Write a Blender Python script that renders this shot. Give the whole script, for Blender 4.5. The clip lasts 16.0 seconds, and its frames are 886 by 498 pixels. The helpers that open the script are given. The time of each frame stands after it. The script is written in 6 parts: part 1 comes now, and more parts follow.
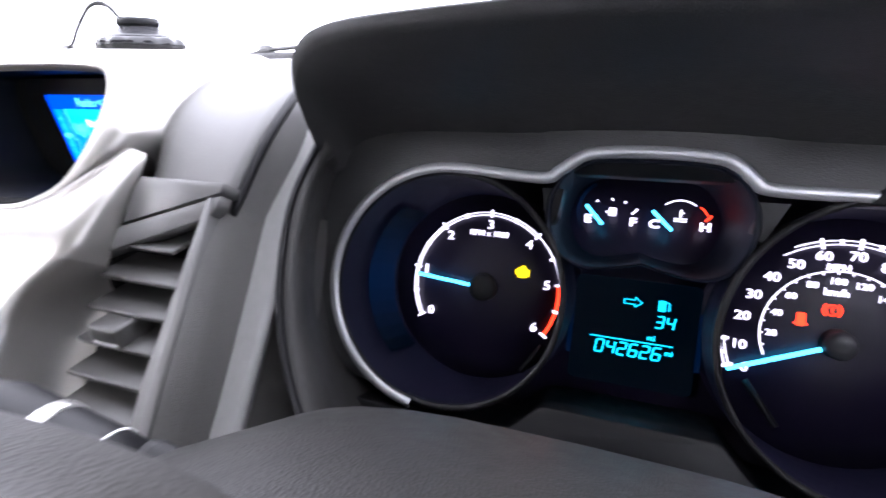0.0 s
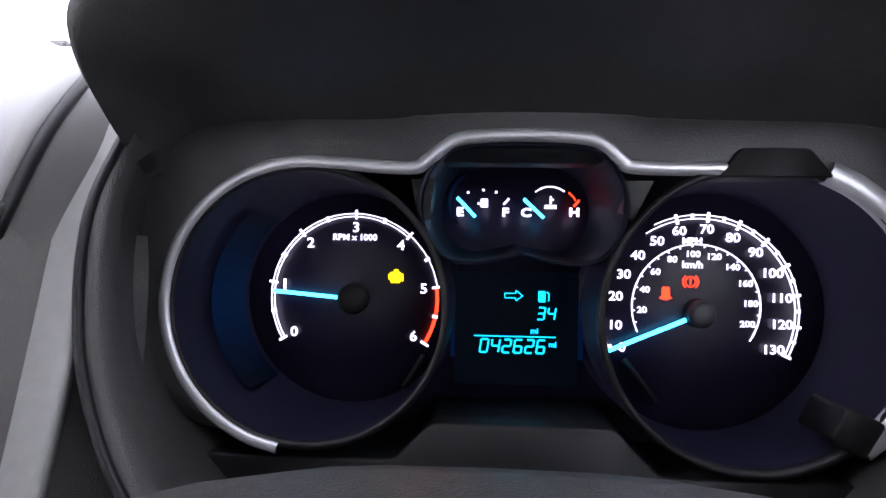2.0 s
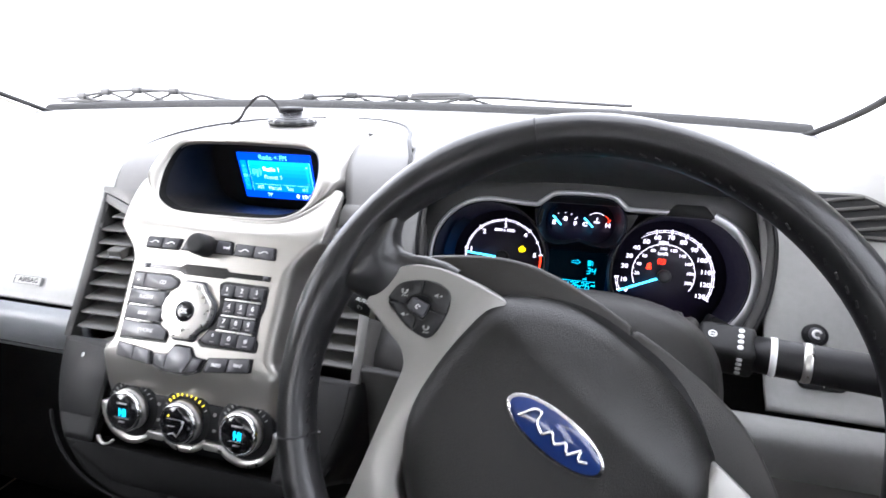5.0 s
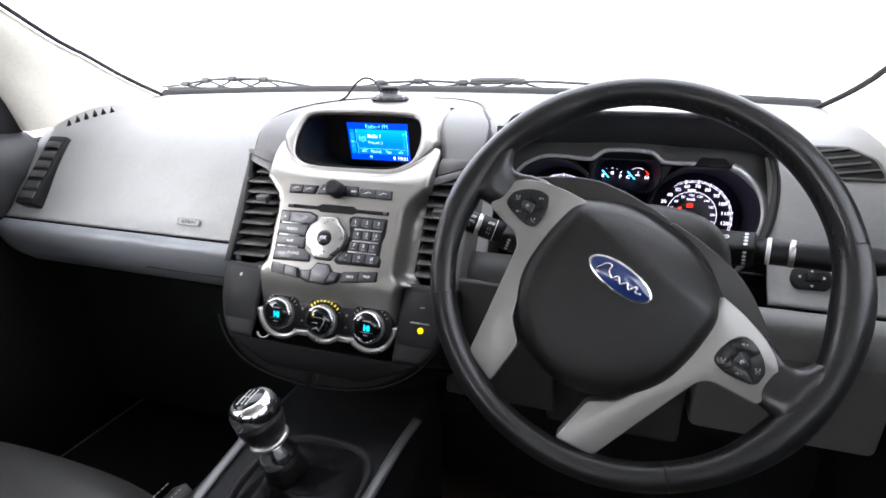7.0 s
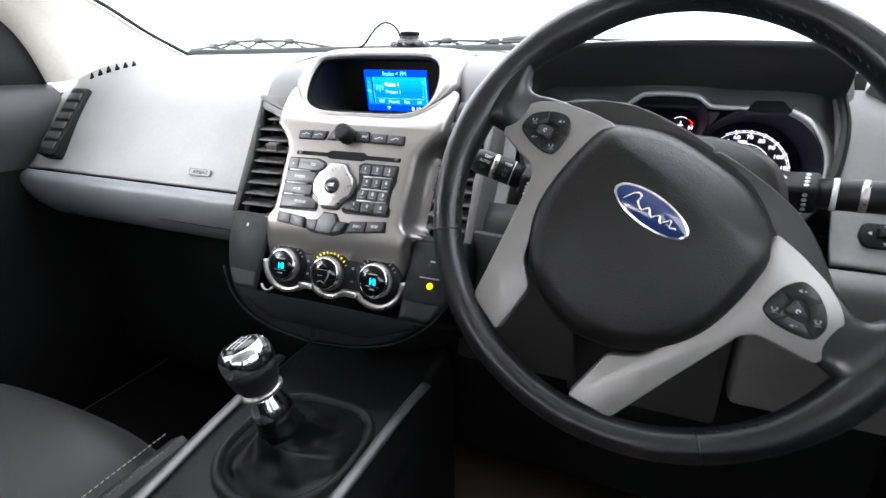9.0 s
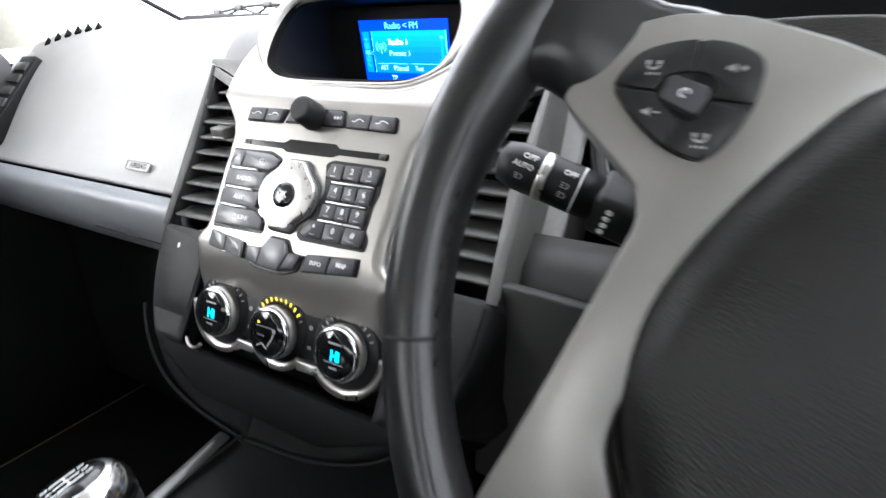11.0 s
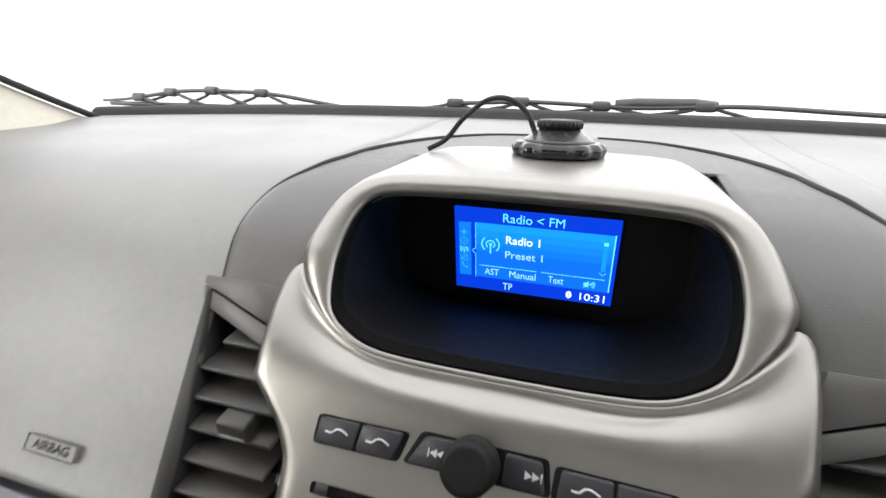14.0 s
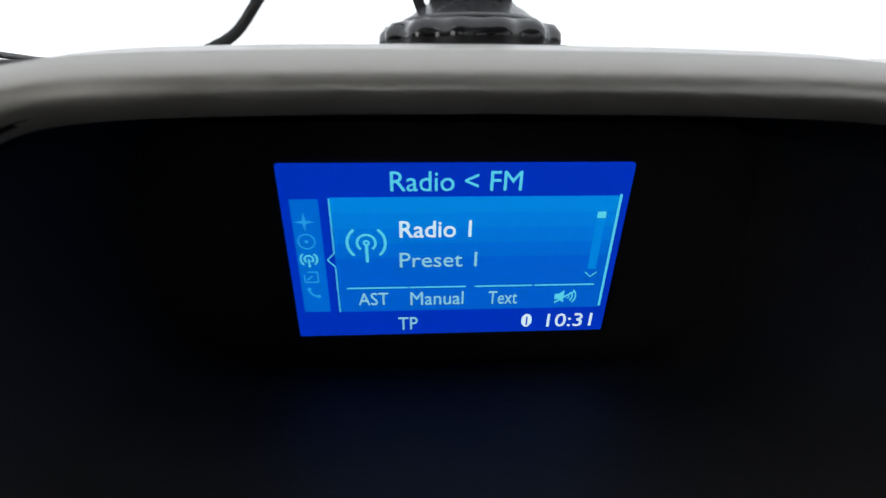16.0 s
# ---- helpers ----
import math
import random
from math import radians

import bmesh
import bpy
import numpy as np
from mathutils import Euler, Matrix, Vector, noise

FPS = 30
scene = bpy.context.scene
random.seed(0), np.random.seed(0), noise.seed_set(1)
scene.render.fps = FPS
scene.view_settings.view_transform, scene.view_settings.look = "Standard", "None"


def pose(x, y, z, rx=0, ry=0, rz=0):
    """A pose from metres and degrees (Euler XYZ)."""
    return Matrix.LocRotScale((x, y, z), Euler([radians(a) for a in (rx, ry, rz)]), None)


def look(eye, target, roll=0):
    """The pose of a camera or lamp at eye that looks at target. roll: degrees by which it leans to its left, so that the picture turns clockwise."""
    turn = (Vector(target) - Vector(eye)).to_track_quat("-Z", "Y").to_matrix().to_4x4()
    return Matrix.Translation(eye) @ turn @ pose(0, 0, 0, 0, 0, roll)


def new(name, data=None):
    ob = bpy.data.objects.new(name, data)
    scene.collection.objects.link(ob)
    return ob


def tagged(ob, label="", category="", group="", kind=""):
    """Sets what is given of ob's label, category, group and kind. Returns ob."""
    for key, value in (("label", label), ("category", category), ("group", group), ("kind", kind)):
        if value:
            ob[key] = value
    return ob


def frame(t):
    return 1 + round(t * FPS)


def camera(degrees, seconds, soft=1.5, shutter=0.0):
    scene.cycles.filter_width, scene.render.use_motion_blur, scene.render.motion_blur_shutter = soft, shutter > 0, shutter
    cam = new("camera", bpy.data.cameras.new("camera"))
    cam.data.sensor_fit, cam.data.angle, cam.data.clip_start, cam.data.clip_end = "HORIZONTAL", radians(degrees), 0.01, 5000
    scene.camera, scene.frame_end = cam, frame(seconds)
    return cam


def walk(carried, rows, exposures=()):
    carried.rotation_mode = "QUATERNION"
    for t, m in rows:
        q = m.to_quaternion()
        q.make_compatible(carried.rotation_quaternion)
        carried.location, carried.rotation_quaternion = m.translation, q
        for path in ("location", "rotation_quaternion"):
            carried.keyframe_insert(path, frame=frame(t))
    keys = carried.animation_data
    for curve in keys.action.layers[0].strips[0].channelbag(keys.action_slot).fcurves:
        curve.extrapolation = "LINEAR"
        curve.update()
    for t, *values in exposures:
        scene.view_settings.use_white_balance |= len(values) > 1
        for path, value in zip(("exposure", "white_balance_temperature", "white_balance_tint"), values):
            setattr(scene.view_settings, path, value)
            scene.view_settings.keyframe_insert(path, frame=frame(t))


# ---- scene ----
cam = camera(84.06, 16.0, shutter=0.5)
PATH = [
    (0, (0.4137, -0.2943, 0.9135), (0.0857, 0.5915, 0.5852), -0.35),
    (0.5, (0.4078, -0.2729, 0.9018), (0.2188, 0.6597, 0.5942), -0.27),
    (1, (0.4048, -0.2621, 0.8994), (0.2803, 0.6788, 0.5842), -0.32),
    (1.5, (0.4038, -0.2632, 0.8964), (0.3094, 0.6834, 0.5881), -0.24),
    (2, (0.4023, -0.2640, 0.8967), (0.3451, 0.6866, 0.5914), -0.18),
    (2.5, (0.3976, -0.3053, 0.9150), (0.3381, 0.6454, 0.6106), -0.24),
    (3, (0.3984, -0.3389, 0.9239), (0.3111, 0.6064, 0.6095), -0.05),
    (3.5, (0.3910, -0.3998, 0.9402), (0.2006, 0.5274, 0.6190), -0.65),
    (4, (0.4018, -0.4645, 0.9752), (0.1955, 0.4634, 0.6646), 0.83),
    (4.5, (0.4140, -0.5413, 0.9857), (0.1887, 0.3802, 0.6694), 0.71),
    (5, (0.4084, -0.6191, 1.0029), (0.1745, 0.2976, 0.6788), 0.61),
    (5.2, (0.3940, -0.6331, 1.0029), (0.1624, 0.2823, 0.6738), 0.55),
    (7.3, (0.3795, -0.8542, 0.9780), (0.0915, 0.0409, 0.6374), 0.16),
    (7.5, (0.3830, -0.8615, 0.9698), (0.0885, 0.0293, 0.6239), 0.16),
    (8, (0.3911, -0.8603, 0.9394), (0.0861, 0.0227, 0.5826), 0.02),
    (8.5, (0.3933, -0.8317, 0.9154), (0.0664, 0.0425, 0.5563), -0.11),
    (8.7, (0.3988, -0.8146, 0.9142), (0.0650, 0.0581, 0.5579), 0.04),
    (10.8, (0.3514, -0.5380, 0.8871), (-0.0739, 0.2910, 0.5239), 0.85),
    (11, (0.3273, -0.5097, 0.8701), (-0.1111, 0.3069, 0.4947), 0.15),
    (11.5, (0.3020, -0.4723, 0.8766), (-0.1566, 0.3361, 0.5075), -0.37),
    (12, (0.2952, -0.4476, 0.9258), (-0.1718, 0.3701, 0.5892), 0.30),
    (12.5, (0.2330, -0.4597, 0.9535), (-0.2105, 0.3675, 0.6083), 0.40),
    (13, (0.1445, -0.4304, 0.9825), (-0.2650, 0.4218, 0.6568), 1.08),
    (13.5, (0.0669, -0.3824, 0.9920), (-0.2929, 0.4958, 0.6768), 1.05),
    (14, (0.0339, -0.3379, 0.9838), (-0.2453, 0.5711, 0.6743), 1.36),
    (14.5, (-0.0033, -0.2815, 0.9687), (-0.2017, 0.6508, 0.6665), 1.57),
    (15, (-0.0131, -0.2075, 0.9622), (-0.1061, 0.7380, 0.6500), 0.45),
    (15.5, (-0.0220, -0.1774, 0.9391), (-0.0187, 0.7739, 0.6311), 0.63),
    (16, (-0.0188, -0.1553, 0.9251), (0.0388, 0.7933, 0.6139), 0.30),
]
SKY, SUN = 0.235, 2.7
walk(cam, [(t, look(eye, target, roll)) for t, eye, target, roll in PATH], [(0, 1.08, 6150, 21), (2.5, 0.95, 6200, 20), (3.5, 1.45, 6200, 18), (4.1, 1.45, 6300, 18), (5.2, 0.85, 6300, 15), (7.3, 0.47, 6300, 15), (8.5, 0.58, 6300, 15), (10.8, 0.85, 6400, 12), (11.5, 0.82, 6400, 12), (12.5, 0.57, 6700, 12), (13.5, -0.13, 6800, 12), (14.5, -0.68, 6800, 12), (15, -0.90, 6700, 11), (15.5, -0.95, 6700, 10), (16, -1.3, 6500, 10)])

# ---- world, sun and exposure ----
world = bpy.data.worlds.new("overcast_sky")
scene.world = world
world.use_nodes = True
wn = world.node_tree.nodes
wl = world.node_tree.links
sky = wn.new("ShaderNodeTexSky")
sky.sky_type, sky.sun_disc = "NISHITA", False
sky.sun_elevation, sky.sun_rotation = radians(17), radians(220)
sky.dust_density, sky.air_density = 6.0, 1.0
bright = wn.new("ShaderNodeMixRGB")
bright.inputs[0].default_value = 0.85
bright.inputs[2].default_value = (16.7, 17.2, 18.1, 1)
wl.new(sky.outputs[0], bright.inputs[1])
wl.new(bright.outputs[0], wn["Background"].inputs[0])
wn["Background"].inputs[1].default_value = SKY
sun = new("sun", bpy.data.lights.new("sun", "SUN"))
sun.data.energy, sun.data.angle, sun.data.color = SUN, radians(40), (0.95, 0.977, 1.0)
sun.matrix_world = look((-1.05, -1.25, 0.52), (0, 0, 0))


# ---- materials ----
def material(name, colour, rough=0.5, metal=0.0, grain=0.0, grain_size=900.0, blotch=0.12, spec=0.5, coat=0.0, emit=None, power=0.0, cells=False):
    """A procedural surface: base colour with blotches at two sizes, uneven roughness and a fine relief."""
    m = bpy.data.materials.new(name)
    m.use_nodes = True
    n, l = m.node_tree.nodes, m.node_tree.links
    b = n["Principled BSDF"]
    b.inputs["Metallic"].default_value = metal
    b.inputs["Specular IOR Level"].default_value = spec
    b.inputs["Coat Weight"].default_value = coat
    b.inputs["Base Color"].default_value = (*colour, 1)
    b.inputs["Roughness"].default_value = rough
    if emit:
        b.inputs["Emission Color"].default_value = (*emit, 1)
        b.inputs["Emission Strength"].default_value = power
        return m
    co = n.new("ShaderNodeTexCoord")
    big = n.new("ShaderNodeTexNoise")
    big.inputs["Scale"].default_value, big.inputs["Detail"].default_value = 9.0, 4.0
    fine = n.new("ShaderNodeTexNoise")
    fine.inputs["Scale"].default_value, fine.inputs["Detail"].default_value = 160.0, 3.0
    for t in (big, fine):
        l.new(co.outputs["Object"], t.inputs["Vector"])
    mix = n.new("ShaderNodeMixRGB")
    mix.blend_type, mix.inputs[0].default_value = "MIX", 0.35
    l.new(big.outputs["Fac"], mix.inputs[1])
    l.new(fine.outputs["Fac"], mix.inputs[2])
    ramp = n.new("ShaderNodeMapRange")
    ramp.inputs["From Min"].default_value, ramp.inputs["From Max"].default_value = 0.3, 0.7
    ramp.inputs["To Min"].default_value, ramp.inputs["To Max"].default_value = 1 - blotch, 1 + blotch
    l.new(mix.outputs[0], ramp.inputs["Value"])
    tint = n.new("ShaderNodeMixRGB")
    tint.blend_type, tint.inputs[0].default_value = "MULTIPLY", 1.0
    tint.inputs[1].default_value = (*colour, 1)
    l.new(ramp.outputs[0], tint.inputs[2])
    l.new(tint.outputs[0], b.inputs["Base Color"])
    rr = n.new("ShaderNodeMapRange")
    rr.inputs["From Min"].default_value, rr.inputs["From Max"].default_value = 0.3, 0.7
    rr.inputs["To Min"].default_value, rr.inputs["To Max"].default_value = max(0.02, rough - 0.04), min(1, rough + 0.04)
    l.new(fine.outputs["Fac"], rr.inputs["Value"])
    l.new(rr.outputs[0], b.inputs["Roughness"])
    if grain:
        if cells:
            g = n.new("ShaderNodeTexVoronoi")
            g.inputs["Scale"].default_value = grain_size
            out = g.outputs["Distance"]
        else:
            g = n.new("ShaderNodeTexNoise")
            g.inputs["Scale"].default_value, g.inputs["Detail"].default_value = grain_size, 2.0
            out = g.outputs["Fac"]
        l.new(co.outputs["Object"], g.inputs["Vector"])
        bump = n.new("ShaderNodeBump")
        bump.inputs["Strength"].default_value, bump.inputs["Distance"].default_value = grain, 0.0006
        l.new(out, bump.inputs["Height"])
        l.new(bump.outputs[0], b.inputs["Normal"])
    return m


def lamp_material(name, colour, power):
    return material(name, (0.0, 0.0, 0.0), 0.6, spec=0.1, emit=colour, power=power)


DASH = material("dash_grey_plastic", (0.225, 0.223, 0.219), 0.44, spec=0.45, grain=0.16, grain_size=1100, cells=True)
DASH_LOW = material("lower_dash_plastic", (0.160, 0.167, 0.178), 0.36, grain=0.3, grain_size=1100, cells=True)
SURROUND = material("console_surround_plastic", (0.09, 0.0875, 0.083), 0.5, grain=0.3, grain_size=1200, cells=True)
BLACK = material("black_plastic", (0.007, 0.007, 0.008), 0.45, spec=0.25, grain=0.15)
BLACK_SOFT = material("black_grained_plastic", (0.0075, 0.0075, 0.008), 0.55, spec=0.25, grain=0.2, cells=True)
GLOSS = material("gloss_black", (0.006, 0.006, 0.007), 0.12)
SILVER = material("satin_silver_paint", (0.305, 0.294, 0.276), 0.34, metal=0.85, grain=0.03, blotch=0.04)
SILVER_LIGHT = material("light_silver_paint", (0.50, 0.49, 0.47), 0.30, metal=0.9, blotch=0.04)
CHROME = material("satin_chrome", (0.75, 0.75, 0.76), 0.16, metal=1.0, blotch=0.03)
GAUGE_TRIM = material("brushed_gauge_trim", (0.52, 0.53, 0.55), 0.34, metal=0.6, blotch=0.03)
LEATHER = material("black_leather", (0.0045, 0.0045, 0.005), 0.46, spec=0.26, coat=0.5, grain=0.13, grain_size=1000, cells=True)
LEATHER.node_tree.nodes["Principled BSDF"].inputs["Coat Roughness"].default_value = 0.20
HUB_MAT = material("hub_black_plastic", (0.0050, 0.0047, 0.0044), 0.38, spec=0.34, grain=0.34, grain_size=950, cells=True)
BUTTON = material("button_grey_plastic", (0.04, 0.04, 0.045), 0.42, spec=0.35, grain=0.06, blotch=0.05)
BUTTON_PALE = material("button_pale_plastic", (0.12, 0.12, 0.125), 0.32, grain=0.05, blotch=0.04)
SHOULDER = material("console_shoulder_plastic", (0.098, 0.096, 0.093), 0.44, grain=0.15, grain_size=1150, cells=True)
SLAT = material("vent_slat_plastic", (0.046, 0.0445, 0.042), 0.45)
CREAM = material("pillar_cream_fabric", (0.58, 0.55, 0.47), 0.85, grain=0.3, grain_size=700)
HEADLINER = material("headliner_fabric", (0.58, 0.56, 0.51), 0.9, grain=0.3, grain_size=500)
CARPET = material("dark_carpet", (0.165, 0.128, 0.100), 0.95, spec=0.1, grain=0.8, grain_size=600)
SEAT_LEATHER = material("seat_leather", (0.019, 0.0185, 0.0175), 0.5, spec=0.3, grain=0.15, grain_size=420, cells=True)
KEYTOP = material("key_satin_plastic", (0.008, 0.008, 0.0085), 0.36, spec=0.35, blotch=0.05)
STITCH = material("pale_thread", (0.3, 0.29, 0.27), 0.8)
PUCK_MAT = material("dark_grey_gloss_plastic", (0.03, 0.03, 0.032), 0.24, blotch=0.05)
RUBBER = material("black_rubber", (0.012, 0.012, 0.012), 0.7)
MARK = material("white_print", (0.62, 0.62, 0.62), 0.6, blotch=0.02)
MARK_DIM = material("grey_print", (0.3, 0.3, 0.3), 0.6, blotch=0.02)
BLUE_BADGE = material("badge_blue_enamel", (0.01, 0.025, 0.11), 0.15, coat=0.8)
# Purple-blue haze from the lit numbers is put into these base colours.
DIAL_FACE = material("dial_face_black_glow_tint", (0.012, 0.009, 0.024), 0.4, spec=0.3)
DIAL_CUP = material("dial_cup_black_glow_tint", (0.012, 0.011, 0.026), 0.5, spec=0.12, blotch=0.02)
COWL = material("cowl_black", (0.03, 0.03, 0.03), 0.6)
WIPER = material("wiper_black_metal", (0.05, 0.05, 0.05), 0.5)
BODY_PAINT = material("pale_body_paint", (0.75, 0.75, 0.75), 0.3)
GROUND = material("pale_concrete", (0.62, 0.61, 0.59), 0.9, grain=0.3, grain_size=20)

L_WHITE = lamp_material("dial_white_light", (0.85, 0.82, 1.0), 1.6)
L_CYAN = lamp_material("needle_cyan_light", (0.05, 0.62, 1.0), 3.4)
L_LCD = lamp_material("lcd_cyan_light", (0.0, 0.60, 0.95), 1.4)
L_LCD_DIM = lamp_material("lcd_glow", (0.0, 0.10, 0.28), 0.006)
L_HALO = [lamp_material("dial_halo_blue_glow", (0.0, 0.16, 0.70), p) for p in (0.020, 0.017, 0.013, 0.009, 0.006, 0.003)]
L_RED = lamp_material("warning_red_light", (1.0, 0.035, 0.01), 2.6)
L_AMBER = lamp_material("warning_amber_light", (1.0, 0.72, 0.0), 1.6)
L_BLUE = lamp_material("screen_blue_light", (0.0, 0.045, 0.72), 1.55)
L_PANEL = [lamp_material("screen_panel_blue_light", (0.0, 0.30 - 0.034 * k, 0.95 - 0.02 * k), 1.8 - 0.05 * k) for k in range(5)]
L_ICON = lamp_material("screen_icon_light", (0.02, 0.38, 0.95), 1.9)
L_TEXT_SOFT = lamp_material("screen_pale_light", (0.35, 0.85, 1.0), 1.7)
L_TEXT = lamp_material("screen_white_light", (0.75, 0.95, 1.0), 2.2)
L_TEXT_CYAN = lamp_material("screen_cyan_light", (0.12, 0.80, 1.0), 1.9)
L_DIAL_BLUE = lamp_material("climate_blue_light", (0.0, 0.6, 1.0), 1.6)
L_YELLOW = lamp_material("climate_yellow_light", (1.0, 0.78, 0.05), 1.5)


def glass_material(name, tint):
    m = bpy.data.materials.new(name)
    m.use_nodes = True
    b = m.node_tree.nodes["Principled BSDF"]
    b.inputs["Base Color"].default_value = (*tint, 1)
    b.inputs["Transmission Weight"].default_value = 1.0
    b.inputs["Roughness"].default_value = 0.0
    b.inputs["IOR"].default_value = 1.0 + 0.02
    return m


KNEE = material("knee_and_shaded_vent_wall_plastic", (0.025, 0.0245, 0.024), 0.5, spec=0.3, grain=0.3, grain_size=1200, cells=True)
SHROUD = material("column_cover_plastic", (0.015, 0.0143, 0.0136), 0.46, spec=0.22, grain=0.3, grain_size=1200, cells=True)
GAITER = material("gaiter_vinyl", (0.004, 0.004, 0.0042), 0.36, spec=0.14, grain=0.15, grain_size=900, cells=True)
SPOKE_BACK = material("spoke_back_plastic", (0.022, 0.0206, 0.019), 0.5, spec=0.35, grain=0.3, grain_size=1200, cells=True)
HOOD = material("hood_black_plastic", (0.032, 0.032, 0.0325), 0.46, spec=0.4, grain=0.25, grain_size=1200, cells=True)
BINNACLE = material("binnacle_and_shaded_flank_plastic", (0.04, 0.039, 0.038), 0.5, spec=0.3, grain=0.3, grain_size=1200, cells=True)
RAIL = material("dark_silver_rail", (0.13, 0.13, 0.13), 0.4, metal=0.6, blotch=0.05)
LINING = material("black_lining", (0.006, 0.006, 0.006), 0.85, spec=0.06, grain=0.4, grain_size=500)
SPOKE = material("spoke_silver_paint", (0.245, 0.238, 0.227), 0.38, metal=0.45, blotch=0.03)
GAUGE_CUP = material("gauge_cup_black", (0.006, 0.008, 0.016), 0.45, spec=0.1, blotch=0.02)
RECESS = material("recess_black_plastic", (0.0090, 0.0084, 0.0080), 0.58, spec=0.12, grain=0.2, grain_size=1200, cells=True)
GLASS = glass_material("window_glass", (0.97, 0.99, 0.98))


# ---- mesh tools ----
def link_mesh(name, bm, mat, smooth=True):
    me = bpy.data.meshes.new(name)
    bm.normal_update()
    bm.to_mesh(me)
    bm.free()
    me.materials.append(mat)
    if smooth:
        me.polygons.foreach_set("use_smooth", [True] * len(me.polygons))
    return new(name, me)


def part(name, bm, mat, parent, label="", smooth=True):
    ob = link_mesh(name, bm, mat, smooth)
    ob.parent = parent
    if label:
        tagged(ob, label)
    return ob


def thing(name, bm, mat, label, category, group="", kind="", smooth=True):
    return tagged(link_mesh(name, bm, mat, smooth), label, category, group, kind)


def base(name, label, category, place=(0, 0, 0), group="", kind=""):
    ob = new(name)
    ob.location = place
    ob.empty_display_size = 0.02
    return tagged(ob, label, category, group, kind)


def under(parent, m):
    """The matrix of a world pose, as seen from a thing that only stands at a place."""
    return Matrix.Translation(-parent.location) @ m


def plane_frame(origin, up):
    """A frame on a sloping face: u along x, v up the face, w out of it towards the seats."""
    up = Vector(up).normalized()
    right = Vector((1, 0, 0))
    out = right.cross(up)
    if out.y > 0:
        out = -out
    m = Matrix((right, up, out)).transposed().to_4x4()
    m.translation = origin
    return m


def spline(points, n=8, closed=False):
    """Points along a smooth line through the given ones."""
    p = [Vector(q) for q in points]
    k = len(p)
    out = []
    for i in range(k if closed else k - 1):
        a = p[(i - 1) % k] if closed or i > 0 else p[0] * 2 - p[1]
        b, c = p[i], p[(i + 1) % k]
        d = p[(i + 2) % k] if closed or i + 2 < k else p[-1] * 2 - p[-2]
        for s in range(n):
            t = s / n
            out.append(0.5 * ((2 * b) + (c - a) * t + (2 * a - 5 * b + 4 * c - d) * t * t + (3 * b - a - 3 * c + d) * t ** 3))
    if not closed:
        out.append(p[-1])
    return out


def loft(rows, closed=False, cap=False, bm=None):
    """A skin over rows of equally many points."""
    bm = bm or bmesh.new()
    vs = [[bm.verts.new(q) for q in row] for row in rows]
    k = len(rows[0])
    for a, b in zip(vs, vs[1:]):
        for i in range(k if closed else k - 1):
            j = (i + 1) % k
            bm.faces.new((a[i], a[j], b[j], b[i]))
    if cap:
        bm.faces.new(vs[0])
        bm.faces.new(list(reversed(vs[-1])))
    bmesh.ops.recalc_face_normals(bm, faces=bm.faces)
    return bm


def prism(outline, w0, w1, m=Matrix(), bevel=0.0, segments=2, bm=None):
    """A flat outline (u, v) raised from w0 to w1 in the frame m, its front edge rounded."""
    bm = bm or bmesh.new()
    k = len(outline)
    c = Vector((sum(p[0] for p in outline) / k, sum(p[1] for p in outline) / k))
    area = sum(outline[i][0] * outline[(i + 1) % k][1] - outline[(i + 1) % k][0] * outline[i][1] for i in range(k))
    pts = [Vector((p[0], p[1])) for p in (outline if area > 0 else list(reversed(outline)))]

    def inset(d):
        if d == 0:
            return pts
        res = []
        for i in range(k):
            a, b, q = pts[i - 1], pts[i], pts[(i + 1) % k]
            e, f = (b - a), (q - b)
            e, f = (e.normalized() if e.length else f.normalized()), (f.normalized() if f.length else e.normalized())
            n1, n2 = Vector((-e.y, e.x)), Vector((-f.y, f.x))
            s = n1 + n2
            s = s / max(0.35, s.length_squared) * 2 if s.length > 1e-6 else n1
            res.append(b + s / 2 * d)
        return res

    layers = [(w0, 0.0)]
    if bevel:
        for i in range(segments + 1):
            a = radians(90) * i / segments
            layers.append((w1 - bevel + bevel * math.sin(a), bevel * (1 - math.cos(a))))
    else:
        layers.append((w1, 0.0))
    rows = [[bm.verts.new(m @ Vector((p.x, p.y, w))) for p in inset(d)] for w, d in layers]
    for a, b in zip(rows, rows[1:]):
        for i in range(k):
            j = (i + 1) % k
            bm.faces.new((a[i], a[j], b[j], b[i]))
    bm.faces.new(rows[-1])
    bm.faces.new(list(reversed(rows[0])))
    return bm


def box(x0, x1, y0, y1, z0, z1, bevel=0.004, m=Matrix(), bm=None):
    bm = bm or bmesh.new()
    got = bmesh.ops.create_cube(bm, size=1.0)["verts"]
    for v in got:
        v.co = Vector((x0 + (v.co.x + 0.5) * (x1 - x0), y0 + (v.co.y + 0.5) * (y1 - y0), z0 + (v.co.z + 0.5) * (z1 - z0)))
    if bevel:
        edges = {e for v in got for e in v.link_edges}
        res = bmesh.ops.bevel(bm, geom=list(edges), offset=bevel, segments=2, affect="EDGES", profile=0.5)
        got = {v for f in res["faces"] for v in f.verts} | {v for v in got if v.is_valid}
    if m != Matrix():
        for v in got:
            v.co = m @ v.co
    return bm


